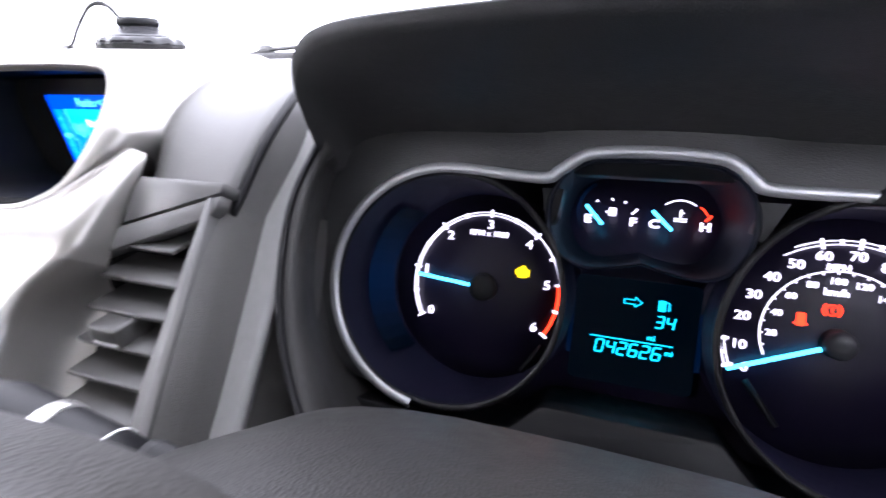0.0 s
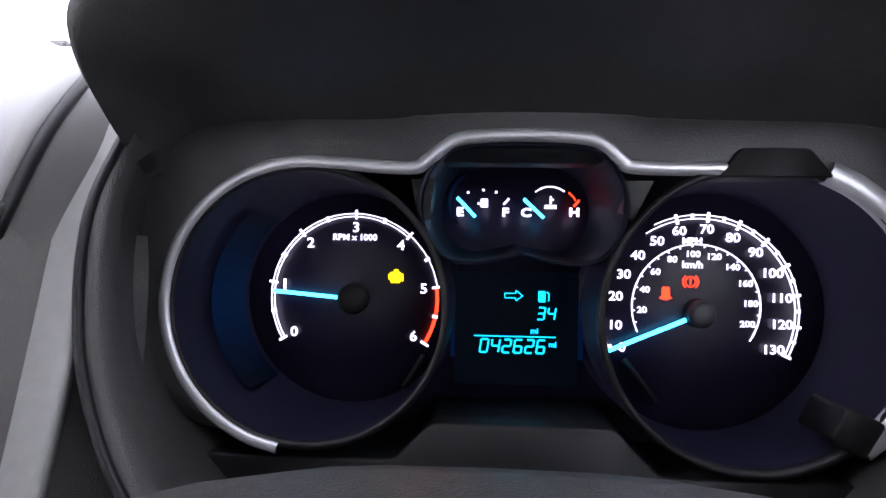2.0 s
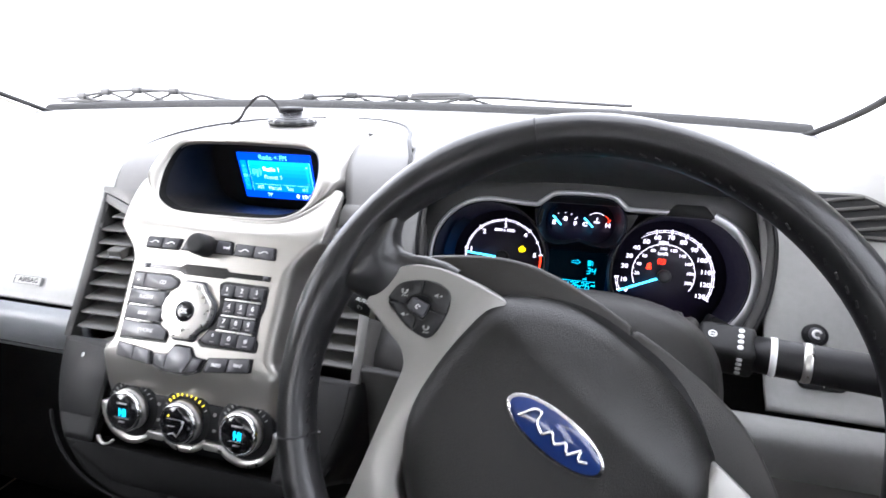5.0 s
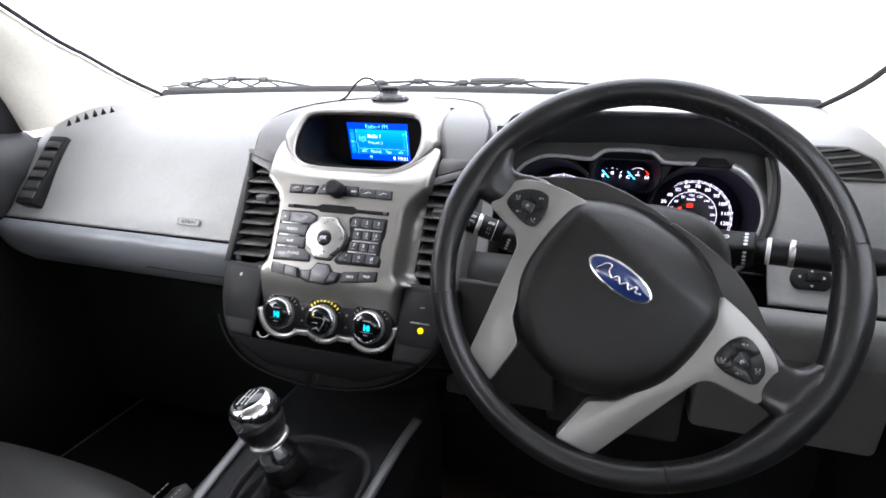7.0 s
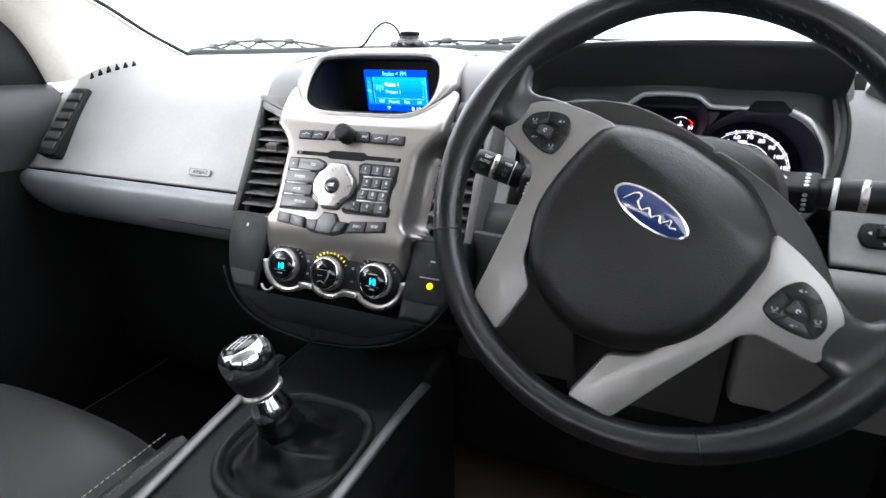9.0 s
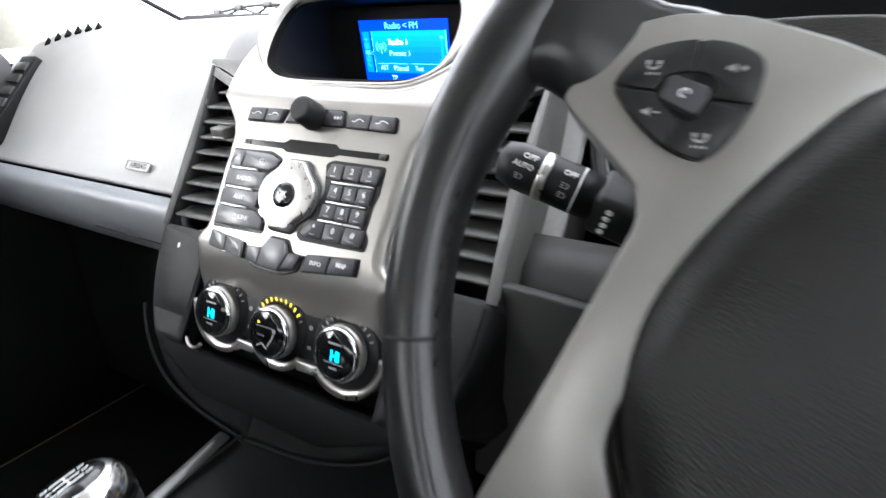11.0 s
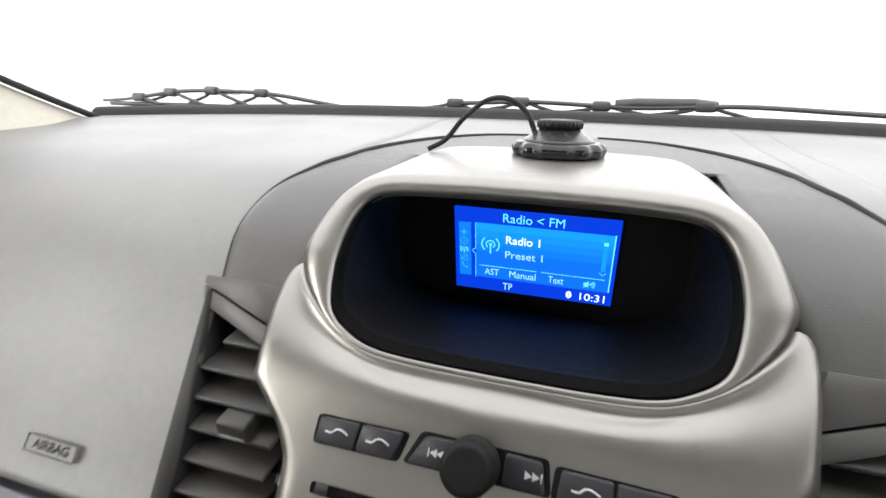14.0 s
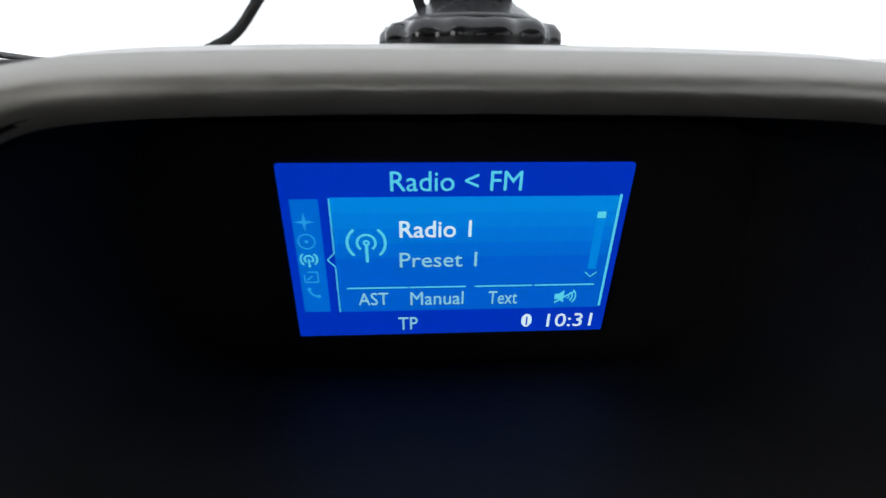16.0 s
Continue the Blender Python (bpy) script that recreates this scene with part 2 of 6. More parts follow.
def tube(points, r, sides=10, cap=True, bm=None, squash=1.0):
    """A round rod along a line; r may be a number or one radius a point."""
    bm = bm or bmesh.new()
    p = [Vector(q) for q in points]
    rs = r if isinstance(r, (list, tuple)) else [r] * len(p)
    rows = []
    side = None
    for i, q in enumerate(p):
        t = (p[min(i + 1, len(p) - 1)] - p[max(i - 1, 0)]).normalized()
        if side is None:
            side = t.cross(Vector((0, 0, 1)))
            if side.length < 0.1:
                side = t.cross(Vector((0, 1, 0)))
        side = (side - t * side.dot(t)).normalized()
        up = t.cross(side)
        rows.append([q + rs[i] * (math.cos(a) * side + squash * math.sin(a) * up) for a in [2 * math.pi * s / sides for s in range(sides)]])
    return loft(rows, closed=True, cap=cap, bm=bm)


def lathe(profile, m=Matrix(), sides=40, bm=None, scallop=0.0, lobes=0):
    """A turned shape round the frame's w axis from (radius, w) pairs, closed at both ends."""
    bm = bm or bmesh.new()
    rows = []
    for r, w in profile:
        row = []
        for s in range(sides):
            a = 2 * math.pi * s / sides
            q = r * (1 + (scallop * math.cos(lobes * a) if lobes else 0))
            row.append(m @ Vector((q * math.cos(a), q * math.sin(a), w)))
        rows.append(row)
    return loft(rows, closed=True, cap=True, bm=bm)


def ring(r0, r1, w0, w1, m=Matrix(), a0=0.0, a1=360.0, sides=64, bm=None):
    """A flat band between two radii, raised from w0 to w1, over an arc."""
    bm = bm or bmesh.new()
    full = abs(a1 - a0) >= 359.9
    k = sides if full else sides + 1
    rows = []
    for s in range(k):
        a = radians(a0 + (a1 - a0) * s / sides)
        c, q = math.cos(a), math.sin(a)
        rows.append([m @ Vector((r * c, r * q, w)) for r, w in ((r0, w0), (r1, w0), (r1, w1), (r0, w1))])
    if full:
        rows.append(rows[0])
        loft(rows, closed=True, bm=bm)
        bmesh.ops.remove_doubles(bm, verts=bm.verts, dist=1e-7)
    else:
        loft(rows, closed=True, cap=True, bm=bm)
    return bm


def rounded(u0, u1, v0, v1, r=0.003, n=4):
    out = []
    for cu, cv, a in ((u1 - r, v0 + r, -90), (u1 - r, v1 - r, 0), (u0 + r, v1 - r, 90), (u0 + r, v0 + r, 180)):
        for i in range(n + 1):
            q = radians(a + 90 * i / n)
            out.append((cu + r * math.cos(q), cv + r * math.sin(q)))
    return out


def softened(outline, r=0.002, n=3):
    """The outline with its corners cut round."""
    k = len(outline)
    out = []
    for i in range(k):
        a, b, c = (Vector(outline[j % k]) for j in (i - 1, i, i + 1))
        d = min(r, (a - b).length / 2.2, (c - b).length / 2.2)
        p, q = b + (a - b).normalized() * d, b + (c - b).normalized() * d
        for s in range(n + 1):
            t = s / n
            out.append(tuple((1 - t) ** 2 * p + 2 * t * (1 - t) * b + t * t * q))
    return out


def letters(text, size, m, bold=0.0, align="CENTER", depth=0.0002, squeeze=1.0, bm=None):
    """Raised writing in Blender's own font, centred on the frame's origin."""
    cu = bpy.data.curves.new("letters", "FONT")
    cu.body, cu.size, cu.extrude, cu.offset = text, size, depth, bold
    cu.align_x, cu.align_y, cu.resolution_u = align, "CENTER", 3
    ob = new("letters", cu)
    bpy.context.view_layer.update()
    me = bpy.data.meshes.new_from_object(ob.evaluated_get(bpy.context.evaluated_depsgraph_get()))
    bpy.data.objects.remove(ob)
    bpy.data.curves.remove(cu)
    me.transform(m @ Matrix.Diagonal((squeeze, 1, 1, 1)))
    bm = bm or bmesh.new()
    bm.from_mesh(me)
    bpy.data.meshes.remove(me)
    return bm


def at(m, u, v, w=0.0, turn=0.0):
    return m @ Matrix.Translation((u, v, w)) @ Matrix.Rotation(radians(turn), 4, "Z")


# ---- the frames of the main faces ----
STACK = plane_frame((-0.002, -0.178, 0.753), (0, 0.6, 1))
POD = plane_frame((-0.001, -0.113, 0.845), (0, 0.058, 0.0745)) @ Matrix.Diagonal((1.0, 0.7276, 1.0, 1.0))
VENT = plane_frame((0, -0.128, 0.775), (0, 0.6, 1))
CLUSTER = plane_frame((0.433, 0.014, 0.787), (0, 0.287, 0.958))
DIALS = plane_frame((0, -0.222, 0.624), (0, 0.3, 1))
TILT = radians(24)
WHEEL = plane_frame((0.4225, -0.348, 0.797), (0, math.sin(TILT), math.cos(TILT))) @ Matrix.Rotation(radians(-31.5), 4, "Z")
SCREEN = plane_frame((-0.004, 0.0115, 0.8675), (0, -0.0135, 0.069))
CABIN = 0.78
COLUMN_X = 0.4185

# ---- dashboard ----
PROFILE = [(0.44, 0.929), (0.36, 0.925), (0.29, 0.919), (0.15, 0.913), (0.06, 0.904), (0.0, 0.884), (-0.045, 0.853), (-0.09, 0.797), (-0.135, 0.729), (-0.156, 0.707)]
LOWER = [(-0.160, 0.703), (-0.173, 0.696), (-0.178, 0.684), (-0.174, 0.662), (-0.160, 0.636), (-0.135, 0.610), (-0.10, 0.588), (-0.02, 0.572)]


def sheet(profile, x0, x1, n=24, top_only=None, sweep=0.2):
    """A strip of dashboard between two sides, bent round at the windscreen's ends."""
    rows = []
    for i in range(n + 1):
        x = x0 + (x1 - x0) * i / n
        s = abs(x) / CABIN
        row = []
        for _, y, z in spline([(0, *p) for p in profile], 5):
            if top_only is not None and y < top_only:
                continue
            far = max(0.0, (y - 0.05) / 0.39)
            y -= far * 0.15 * s ** 4
            z += 0.012 * (1 - s * s) * max(0.0, min(1.0, (y + 0.05) / 0.1))
            row.append((x, y, z))
        rows.append(row)
    return rows


def thick(bm, d):
    bmesh.ops.recalc_face_normals(bm, faces=bm.faces)
    bmesh.ops.solidify(bm, geom=bm.faces[:], thickness=d)
    bmesh.ops.recalc_face_normals(bm, faces=bm.faces)
    return bm


dash = base("dashboard", "long grey moulded plastic dashboard with a padded top", "dashboard", kind="structure")
part("dash_top", thick(loft(sheet(PROFILE, -CABIN, -0.196, 26)), 0.006), DASH, dash)
part("dash_top", thick(loft(sheet(PROFILE, -0.196, 0.655, 30, 0.04)), 0.006), DASH, dash)
part("dash_top", thick(loft(sheet(PROFILE, 0.196, 0.236, 7)), 0.006), DASH, dash)
part("dash_top", thick(loft(sheet(PROFILE[3:], 0.246, 0.30, 6, 0.008)), 0.006), DASH, dash)
part("dash_top", thick(loft(sheet(PROFILE, 0.614, CABIN, 10)), 0.006), DASH, dash)
part("lower_panel", thick(loft(sheet(LOWER, -CABIN, -0.19, 18)), 0.008), DASH_LOW, dash, "blue-grey lower panel with a glovebox")
part("lower_panel", thick(loft(sheet(LOWER, 0.56, CABIN, 10)), 0.008), DASH, dash)
part("knee_panel", thick(loft([[(x, y, z) for x in np.linspace(0.19 + 0.1 * max(0, z - 0.54), 0.345, 8)] for y, z in ((-0.166, 0.54), (-0.172, 0.62), (-0.172, 0.69), (-0.164, 0.710), (-0.145, 0.733))]), 0.004), KNEE, dash)
part("knee_panel", prism(softened([(0.186, 0.50), (0.197, 0.702), (0.34, 0.695), (0.36, 0.50)], 0.008), 0.178, 0.186, Matrix(((1, 0, 0, 0), (0, 0, -1, 0), (0, 1, 0, 0), (0, 0, 0, 1))), 0.006, 3), KNEE, dash, "grey plastic knee panel")
part("knee_panel", prism(softened([(0.345, 0.45), (0.345, 0.70), (0.52, 0.70), (0.545, 0.68), (0.545, 0.45)], 0.012), 0.10, 0.14, Matrix(((1, 0, 0, 0), (0, 0, -1, 0), (0, 1, 0, 0), (0, 0, 0, 1))), 0.006, 3), KNEE, dash)
part("knee_panel", prism(softened([(0.55, 0.50), (0.55, 0.675), (0.58, 0.665), (CABIN, 0.665), (CABIN, 0.50)], 0.012), 0.11, 0.155, Matrix(((1, 0, 0, 0), (0, 0, -1, 0), (0, 1, 0, 0), (0, 0, 0, 1))), 0.006, 3), SURROUND, dash)
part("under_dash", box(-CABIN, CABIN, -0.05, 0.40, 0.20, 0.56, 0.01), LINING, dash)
bm = tube([(x, -0.1612, 0.637) for x in np.linspace(-0.42, -0.235, 8)], 0.0012, 6)
part("glovebox_gap", bm, BLACK, dash)


def face_frame(x, y, z, slope=0.62):
    """A frame on the dashboard's sloping face."""
    return plane_frame((x, y, z), (0, slope, 1))


m = face_frame(-0.322, -0.1395, 0.7285, 0.66)
bm = prism(rounded(-0.0235, 0.0235, -0.006, 0.006, 0.002), -0.002, 0.0012, m)
part("airbag_mark", bm, DASH, dash, smooth=False)
bm = letters("AIRBAG", 0.0095, at(m, 0.001, 0, 0.0013), 0.0002, squeeze=1.05)
box(-0.0235, 0.0235, 0.0056, 0.0062, 0.0012, 0.0017, 0, m, bm)
box(-0.0235, 0.0235, -0.0062, -0.0056, 0.0012, 0.0017, 0, m, bm)
box(-0.0239, -0.0233, -0.0062, 0.0062, 0.0012, 0.0017, 0, m, bm)
part("airbag_letters", bm, BLACK, dash, smooth=False)

for i in range(6):
    t = i / 5
    x, y = -0.736 + 0.064 * t, -0.010 + 0.056 * t
    z = 0.8795 + 0.0255 * t - 0.004 * (2 * t - 1) ** 2 + 0.0075
    run = Vector((0.064, 0.056, 0.0255)).normalized()
    face = Vector((0.25, -0.55, 0.80))
    face = (face - run * face.dot(run)).normalized()
    side_ = face.cross(run)
    q = Matrix.Translation((x, y, z)) @ Matrix((run, side_, face)).transposed().to_4x4()
    part("defrost_slot", prism([(-0.0045, -0.010), (0.0045, -0.010), (0.0015, 0.010)], -0.010, 0.001, q), LINING, dash, smooth=False)


def outer_vent(s):
    """The upright outer air vent at one end of the dashboard: frame, slats."""
    m = face_frame(s * 0.713, -0.100, 0.797, 0.85)
    v = part("air_vent", prism(softened([(-0.028, 0.078), (0.022, 0.078), (0.020, -0.082), (-0.030, -0.082)], 0.006), -0.03, 0.004, m, 0.002), BLACK_SOFT, dash, "grey air vent with louvres")
    part("vent_cavity", prism(rounded(-0.022, 0.016, -0.072, 0.07, 0.003), 0.0, 0.0048, m), BLACK, v, smooth=False)
    for i in range(6):
        k = -0.060 + 0.0235 * i
        part("slat", box(-0.021, 0.015, k - 0.0105, k + 0.0055, 0.002, 0.0065, 0.001, at(m, 0, 0, 0.001)), SLAT, v)


outer_vent(-1)

# the outer vent before the driver, rounded at its end
m = face_frame(0.70, -0.028, 0.873, 0.9)
v = part("air_vent", prism(softened([(-0.056, 0.026), (0.012, 0.026), (0.045, 0.006), (0.055, -0.028), (-0.012, -0.028)], 0.008), -0.02, 0.0035, m, 0.002), SURROUND, dash, "grey air vent with louvres")
part("vent_cavity", prism(softened([(-0.051, 0.022), (0.010, 0.022), (0.040, 0.004), (0.049, -0.024), (-0.010, -0.024)], 0.006), 0.0, 0.0042, m), BLACK, v, smooth=False)
for i in range(4):
    k = 0.018 - 0.0125 * i
    part("slat", box(-0.044 + 0.010 * i, 0.012 + 0.011 * i, -0.002, 0.002, 0.003, 0.0062, 0.0008, at(m, 0, k, 0, 10)), SLAT, v)

# switches on the driver's side
m = face_frame(0.660, -0.048, 0.823, 0.75)
sw = base("lamp_switch", "black square switch panel with two keys", "switch")
part("plate", prism(rounded(-0.017, 0.017, -0.021, 0.021, 0.003), -0.008, 0.003, m, 0.001), BLACK_SOFT, sw)
for k in (-0.008, 0.010):
    part("key", prism(rounded(-0.012, 0.012, k - 0.007, k + 0.007, 0.002), 0.003, 0.006, m, 0.001), BUTTON, sw)
    part("symbol", prism(rounded(-0.004, 0.004, k - 0.001, k + 0.001, 0.0005), 0.006, 0.0062, m), MARK_DIM, sw, smooth=False)
m = at(face_frame(0.657, -0.105, 0.766, 0.66), 0, 0, 0.007)
kn = base("start_button", "small round black button with a bright rim", "button")
part("collar", lathe([(0.0110, -0.006), (0.0110, 0.002), (0.0095, 0.003)], m), BLACK, kn)
part("cap", lathe([(0.0075, 0.002), (0.007, 0.0045), (0.003, 0.005)], m), BUTTON, kn)
part("symbol", ring(0.0025, 0.0048, 0.0046, 0.0052, m, 20, 300, 20), MARK, kn)
m = at(face_frame(0.662, -0.126, 0.736, 0.66), 0, 0, 0.005)
mi = base("mirror_switch", "black mirror adjuster with small white arrows", "switch")
part("plate", prism(softened([(-0.020, 0.012), (0.020, 0.012), (0.024, -0.004), (0.018, -0.016), (-0.018, -0.016), (-0.024, -0.004)], 0.005), -0.006, 0.004, m, 0.0015), BLACK_SOFT, mi)
part("knob", prism(rounded(-0.008, 0.008, -0.006, 0.006, 0.002), 0.004, 0.011, m, 0.0015), BLACK, mi)
for u, v, a in ((0, 0.0085, 0), (0, -0.0115, 180), (-0.014, 0, 90), (0.014, 0, -90)):
    part("arrow", prism([(-0.0022, -0.0015), (0.0022, -0.0015), (0, 0.0018)], 0.004, 0.0043, at(m, u, v, 0, a)), MARK, mi, smooth=False)

# ---- centre stack ----
console = base("centre_stack", "silver and grey centre stack with radio buttons", "car console")
PATH_S = [(-0.27, 0), (0.085, 0), (0.12, 1), (0.16, 2), (0.21, 3), (0.285, 4)]


def surround_point(x, s, w):
    """A point of the grey surround: x across, s up the face and back over the dashboard, w out of it."""
    x, s, w = float(x), float(s), float(w)
    if s <= 0.085:
        return VENT @ Vector((x, s, w))
    k = float((s - 0.085) / 0.2)
    p0, p1, p2 = Vector((-0.0843, 0.8479)), Vector((-0.042, 0.930)), Vector((0.09, 0.936))
    q = (1 - k) ** 2 * p0 + 2 * k * (1 - k) * p1 + k * k * p2
    t = (2 * (1 - k) * (p1 - p0) + 2 * k * (p2 - p1)).normalized()
    return Vector((x, q.x - t.y * w, q.y + t.x * w))


UPPER = [(0.2045, -0.0868, 0.8438), (0.210, -0.052, 0.886), (0.206, -0.012, 0.9085), (0.193, 0.03, 0.9195), (0.183, 0.06, 0.9240), (0.172, 0.10, 0.9285), (0.150, 0.15, 0.9320), (0.118, 0.19, 0.9345), (0.075, 0.22, 0.936), (0.0, 0.236, 0.9365)]
ARCH = [(0.0, 0.285), (0.07, 0.272), (0.12, 0.245), (0.158, 0.20), (0.185, 0.15), (0.203, 0.10), (0.212, 0.04), (0.214, -0.03), (0.212, -0.10), (0.205, -0.155), (0.190, -0.20), (0.165, -0.235), (0.125, -0.262), (0.07, -0.278), (0.0, -0.285)]
half_arch = [(p.x, p.y) for p in spline([(a, b, 0) for a, b in ARCH], 6)]


def arch_half(s):
    for (x0, s0), (x1, s1) in zip(half_arch, half_arch[1:]):
        if s1 <= s <= s0:
            return x0 + (x1 - x0) * (s0 - s) / max(1e-9, s0 - s1)
    return 0.0


def surround_skin(s_list, inner):
    """One half strip of the surround between an inner line and the arch, rounded over at the arch."""
    rows = []
    for s in s_list:
        h = arch_half(s)
        a = min(inner(s), h - 0.002)
        row = []
        for k in np.linspace(0, 1, 11):
            x = a + (h - a) * (1 - (1 - k) ** 1.6)
            d = h - x
            row.append((x, s, 0.010 - 0.012 * max(0, 1 - d / 0.012) ** 2))
        drop = 0.055 if s < 0.2 else 0.055 - 0.035 * min(1.0, (s - 0.2) / 0.06)
        for e, w in ((0.002, 0.10), (0.006, 0.4), (0.014, 0.72), (0.032, 1.0)):
            row.append((h + e, s, -0.002 - drop * w))
        rows.append(row)
    return rows


for side in (1, -1):
    for lo, hi, inner in ((-0.284, -0.228, lambda s: 0.0), (-0.228, -0.108, lambda s: 0.123), (-0.108, 0.094, lambda s: 0.198 if s < 0.05 else 0.202)):
        rows = surround_skin(np.linspace(lo, hi, 16), inner)
        # The fade to black towards the bin is shade put into the strips' colours.
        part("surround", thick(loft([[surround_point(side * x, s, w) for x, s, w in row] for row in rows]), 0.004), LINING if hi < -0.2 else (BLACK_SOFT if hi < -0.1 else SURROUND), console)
    # the shoulder, from the vent over the top of the dashboard
    rows = []
    line = spline(UPPER, 5)
    for n, p in enumerate(line):
        t = (line[min(n + 1, len(line) - 1)] - line[max(n - 1, 0)])
        t = Vector((t.y, t.z)).normalized()
        h = max(0.0, p.x)
        proud = 0.006 + 0.034 * max(0.0, min(1.0, (0.05 - p.y) / 0.09)) ** 1.3
        a = min(0.146 - 0.024 * max(0.0, min(1.0, (p.y + 0.075) / 0.05)), h) if p.y < 0.085 else 0.0
        reach = 0.5 if side > 0 else 1.0
        row = []
        for x, w in [(a + (h - a) * k, 0.0) for k in np.linspace(0, 0.93, 7)] + [(h, -0.0012), (h + 0.05 * proud, -0.15 * proud), (h + 0.18 * proud, -0.45 * proud), (h + 0.42 * reach * proud, -0.78 * proud), (h + 0.9 * reach * proud, -1.25 * proud)]:
            row.append(Vector((side * x, p.y - t.y * w, p.z + t.x * w)))
        rows.append(row)
    part("shoulder", thick(loft([row[:9] for row in rows]), 0.003), SHOULDER, console)
    turn = next(n for n, p in enumerate(line) if p.y > 0.0)
    # The passenger-side flank lies in shadow; a darker plastic carries that shade.
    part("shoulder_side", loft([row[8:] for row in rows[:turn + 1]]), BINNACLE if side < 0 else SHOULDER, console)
    part("shoulder_gap", tube([row[8] for row, p in zip(rows, line) if p.x > 0.02], 0.0030, 8), BLACK, console)
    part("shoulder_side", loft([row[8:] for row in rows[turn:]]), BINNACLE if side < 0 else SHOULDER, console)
    part("shoulder_plate", prism([(side * u, v) for u, v in ((0.146, 0.0655), (0.2100, 0.0885), (0.2100, 0.094), (0.150, 0.094), (0.146, 0.085))], -0.004, 0.0095, VENT, 0.0006), SHOULDER, console)
    # trim above and beside the vent
    part("vent_trim", prism([(side * u, v) for u, v in ((0.133, 0.0575), (0.146, 0.0640), (0.2100, 0.0868), (0.209, 0.080), (0.205, 0.074), (0.148, 0.051), (0.133, 0.0445))], 0.0, 0.0088, VENT, 0.001), SHOULDER, console)
    vent = part("air_vent", prism([(side * u, v) for u, v in ((0.10, 0.07), (0.206, 0.09), (0.204, -0.11), (0.10, -0.11))], -0.045, -0.03, VENT), BLACK, console, "upright air vent with grey louvres")
    # Same wall both sides; the passenger one gets its shade as darker colour.
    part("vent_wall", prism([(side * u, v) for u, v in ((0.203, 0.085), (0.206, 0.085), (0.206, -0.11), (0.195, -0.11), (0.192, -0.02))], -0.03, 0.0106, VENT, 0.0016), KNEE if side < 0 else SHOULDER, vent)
    part("vent_frame", prism([(side * u, v) for u, v in ((0.122, 0.05), (0.134, 0.056), (0.137, -0.10), (0.126, -0.10))], -0.03, -0.010, VENT, 0.001), BLACK, vent)
    for i in range(9):
        k = 0.055 - 0.0185 * i
        x1 = 0.198 - 0.004 * (i > 4) - (0.012 if i == 0 else 0)
        x0 = 0.152 if i == 0 else 0.134
        q = VENT @ Matrix.Translation((0, k, 0.003)) @ Matrix.Rotation(radians(38), 4, "X")
        part("slat", box(min(side * x0, side * x1), max(side * x0, side * x1), -0.0016, 0.0016, -0.024, 0.005, 0.0012, q), SLAT, vent)
    q = VENT @ Matrix.Translation((side * 0.160, 0.004, 0.004)) @ Matrix.Rotation(radians(38), 4, "X")
    part("slider", box(-0.011, 0.011, -0.004, 0.009, -0.016, 0.008, 0.002, q), SLAT, vent)
    part("slider_edge", box(-0.009, 0.009, -0.0025, -0.0005, 0.0072, 0.0086, 0.0004, q), MARK_DIM, vent)
    part("side_plate", prism(softened([(side * u, v) for u, v in ((0.126, -0.118), (0.197, -0.113), (0.194, -0.150), (0.18, -0.20), (0.126, -0.20))], 0.004), 0.0, 0.0108, VENT, 0.0008), BLACK_SOFT, console)

# symbols beside the vents
part("traction_mark", letters("~", 0.012, at(VENT, 0.158, -0.142, 0.0128), 0.0003), MARK, console, smooth=False)
part("warning_bars", box(0.143, 0.172, -0.1665, -0.1645, 0.0125, 0.0128, 0, VENT), MARK_DIM, console)
part("warning_lamp", lathe([(0.0045, 0.0125), (0.0042, 0.0132)], at(VENT, 0.160, -0.176)), L_AMBER, console, "lit amber warning lamp")
part("seat_heater_mark", letters("s", 0.010, at(VENT, -0.165, -0.128, 0.0128), 0.0004), MARK, console, smooth=False)


HOLE = [(0.0, -0.0055), (0.045, -0.0048), (0.075, -0.0014), (0.093, 0.0082), (0.104, 0.020), (0.109, 0.0357), (0.1115, 0.062), (0.1105, 0.088), (0.106, 0.110), (0.098, 0.1244), (0.083, 0.1313), (0.045, 0.134), (0.0, 0.1347)]
hole_half = [(p.x, p.y) for p in spline([(a, b, 0) for a, b in HOLE], 5)]
hole = hole_half + [(-a, b) for a, b in reversed(hole_half[1:-1])]


def stack_w(v):
    """How far the silver fascia falls back below its buttons."""
    return -6.4 * max(0.0, -v - 0.058) ** 2


def pod_band(v):
    """How wide the silver band round the display opening is at a height, as a share of its usual width."""
    low = max(0.0, min(1.0, (v - 0.005) / 0.045))
    return (0.70 + 0.30 * low) * (1 + 0.32 * math.exp(-((v - 0.052) / 0.034) ** 2))


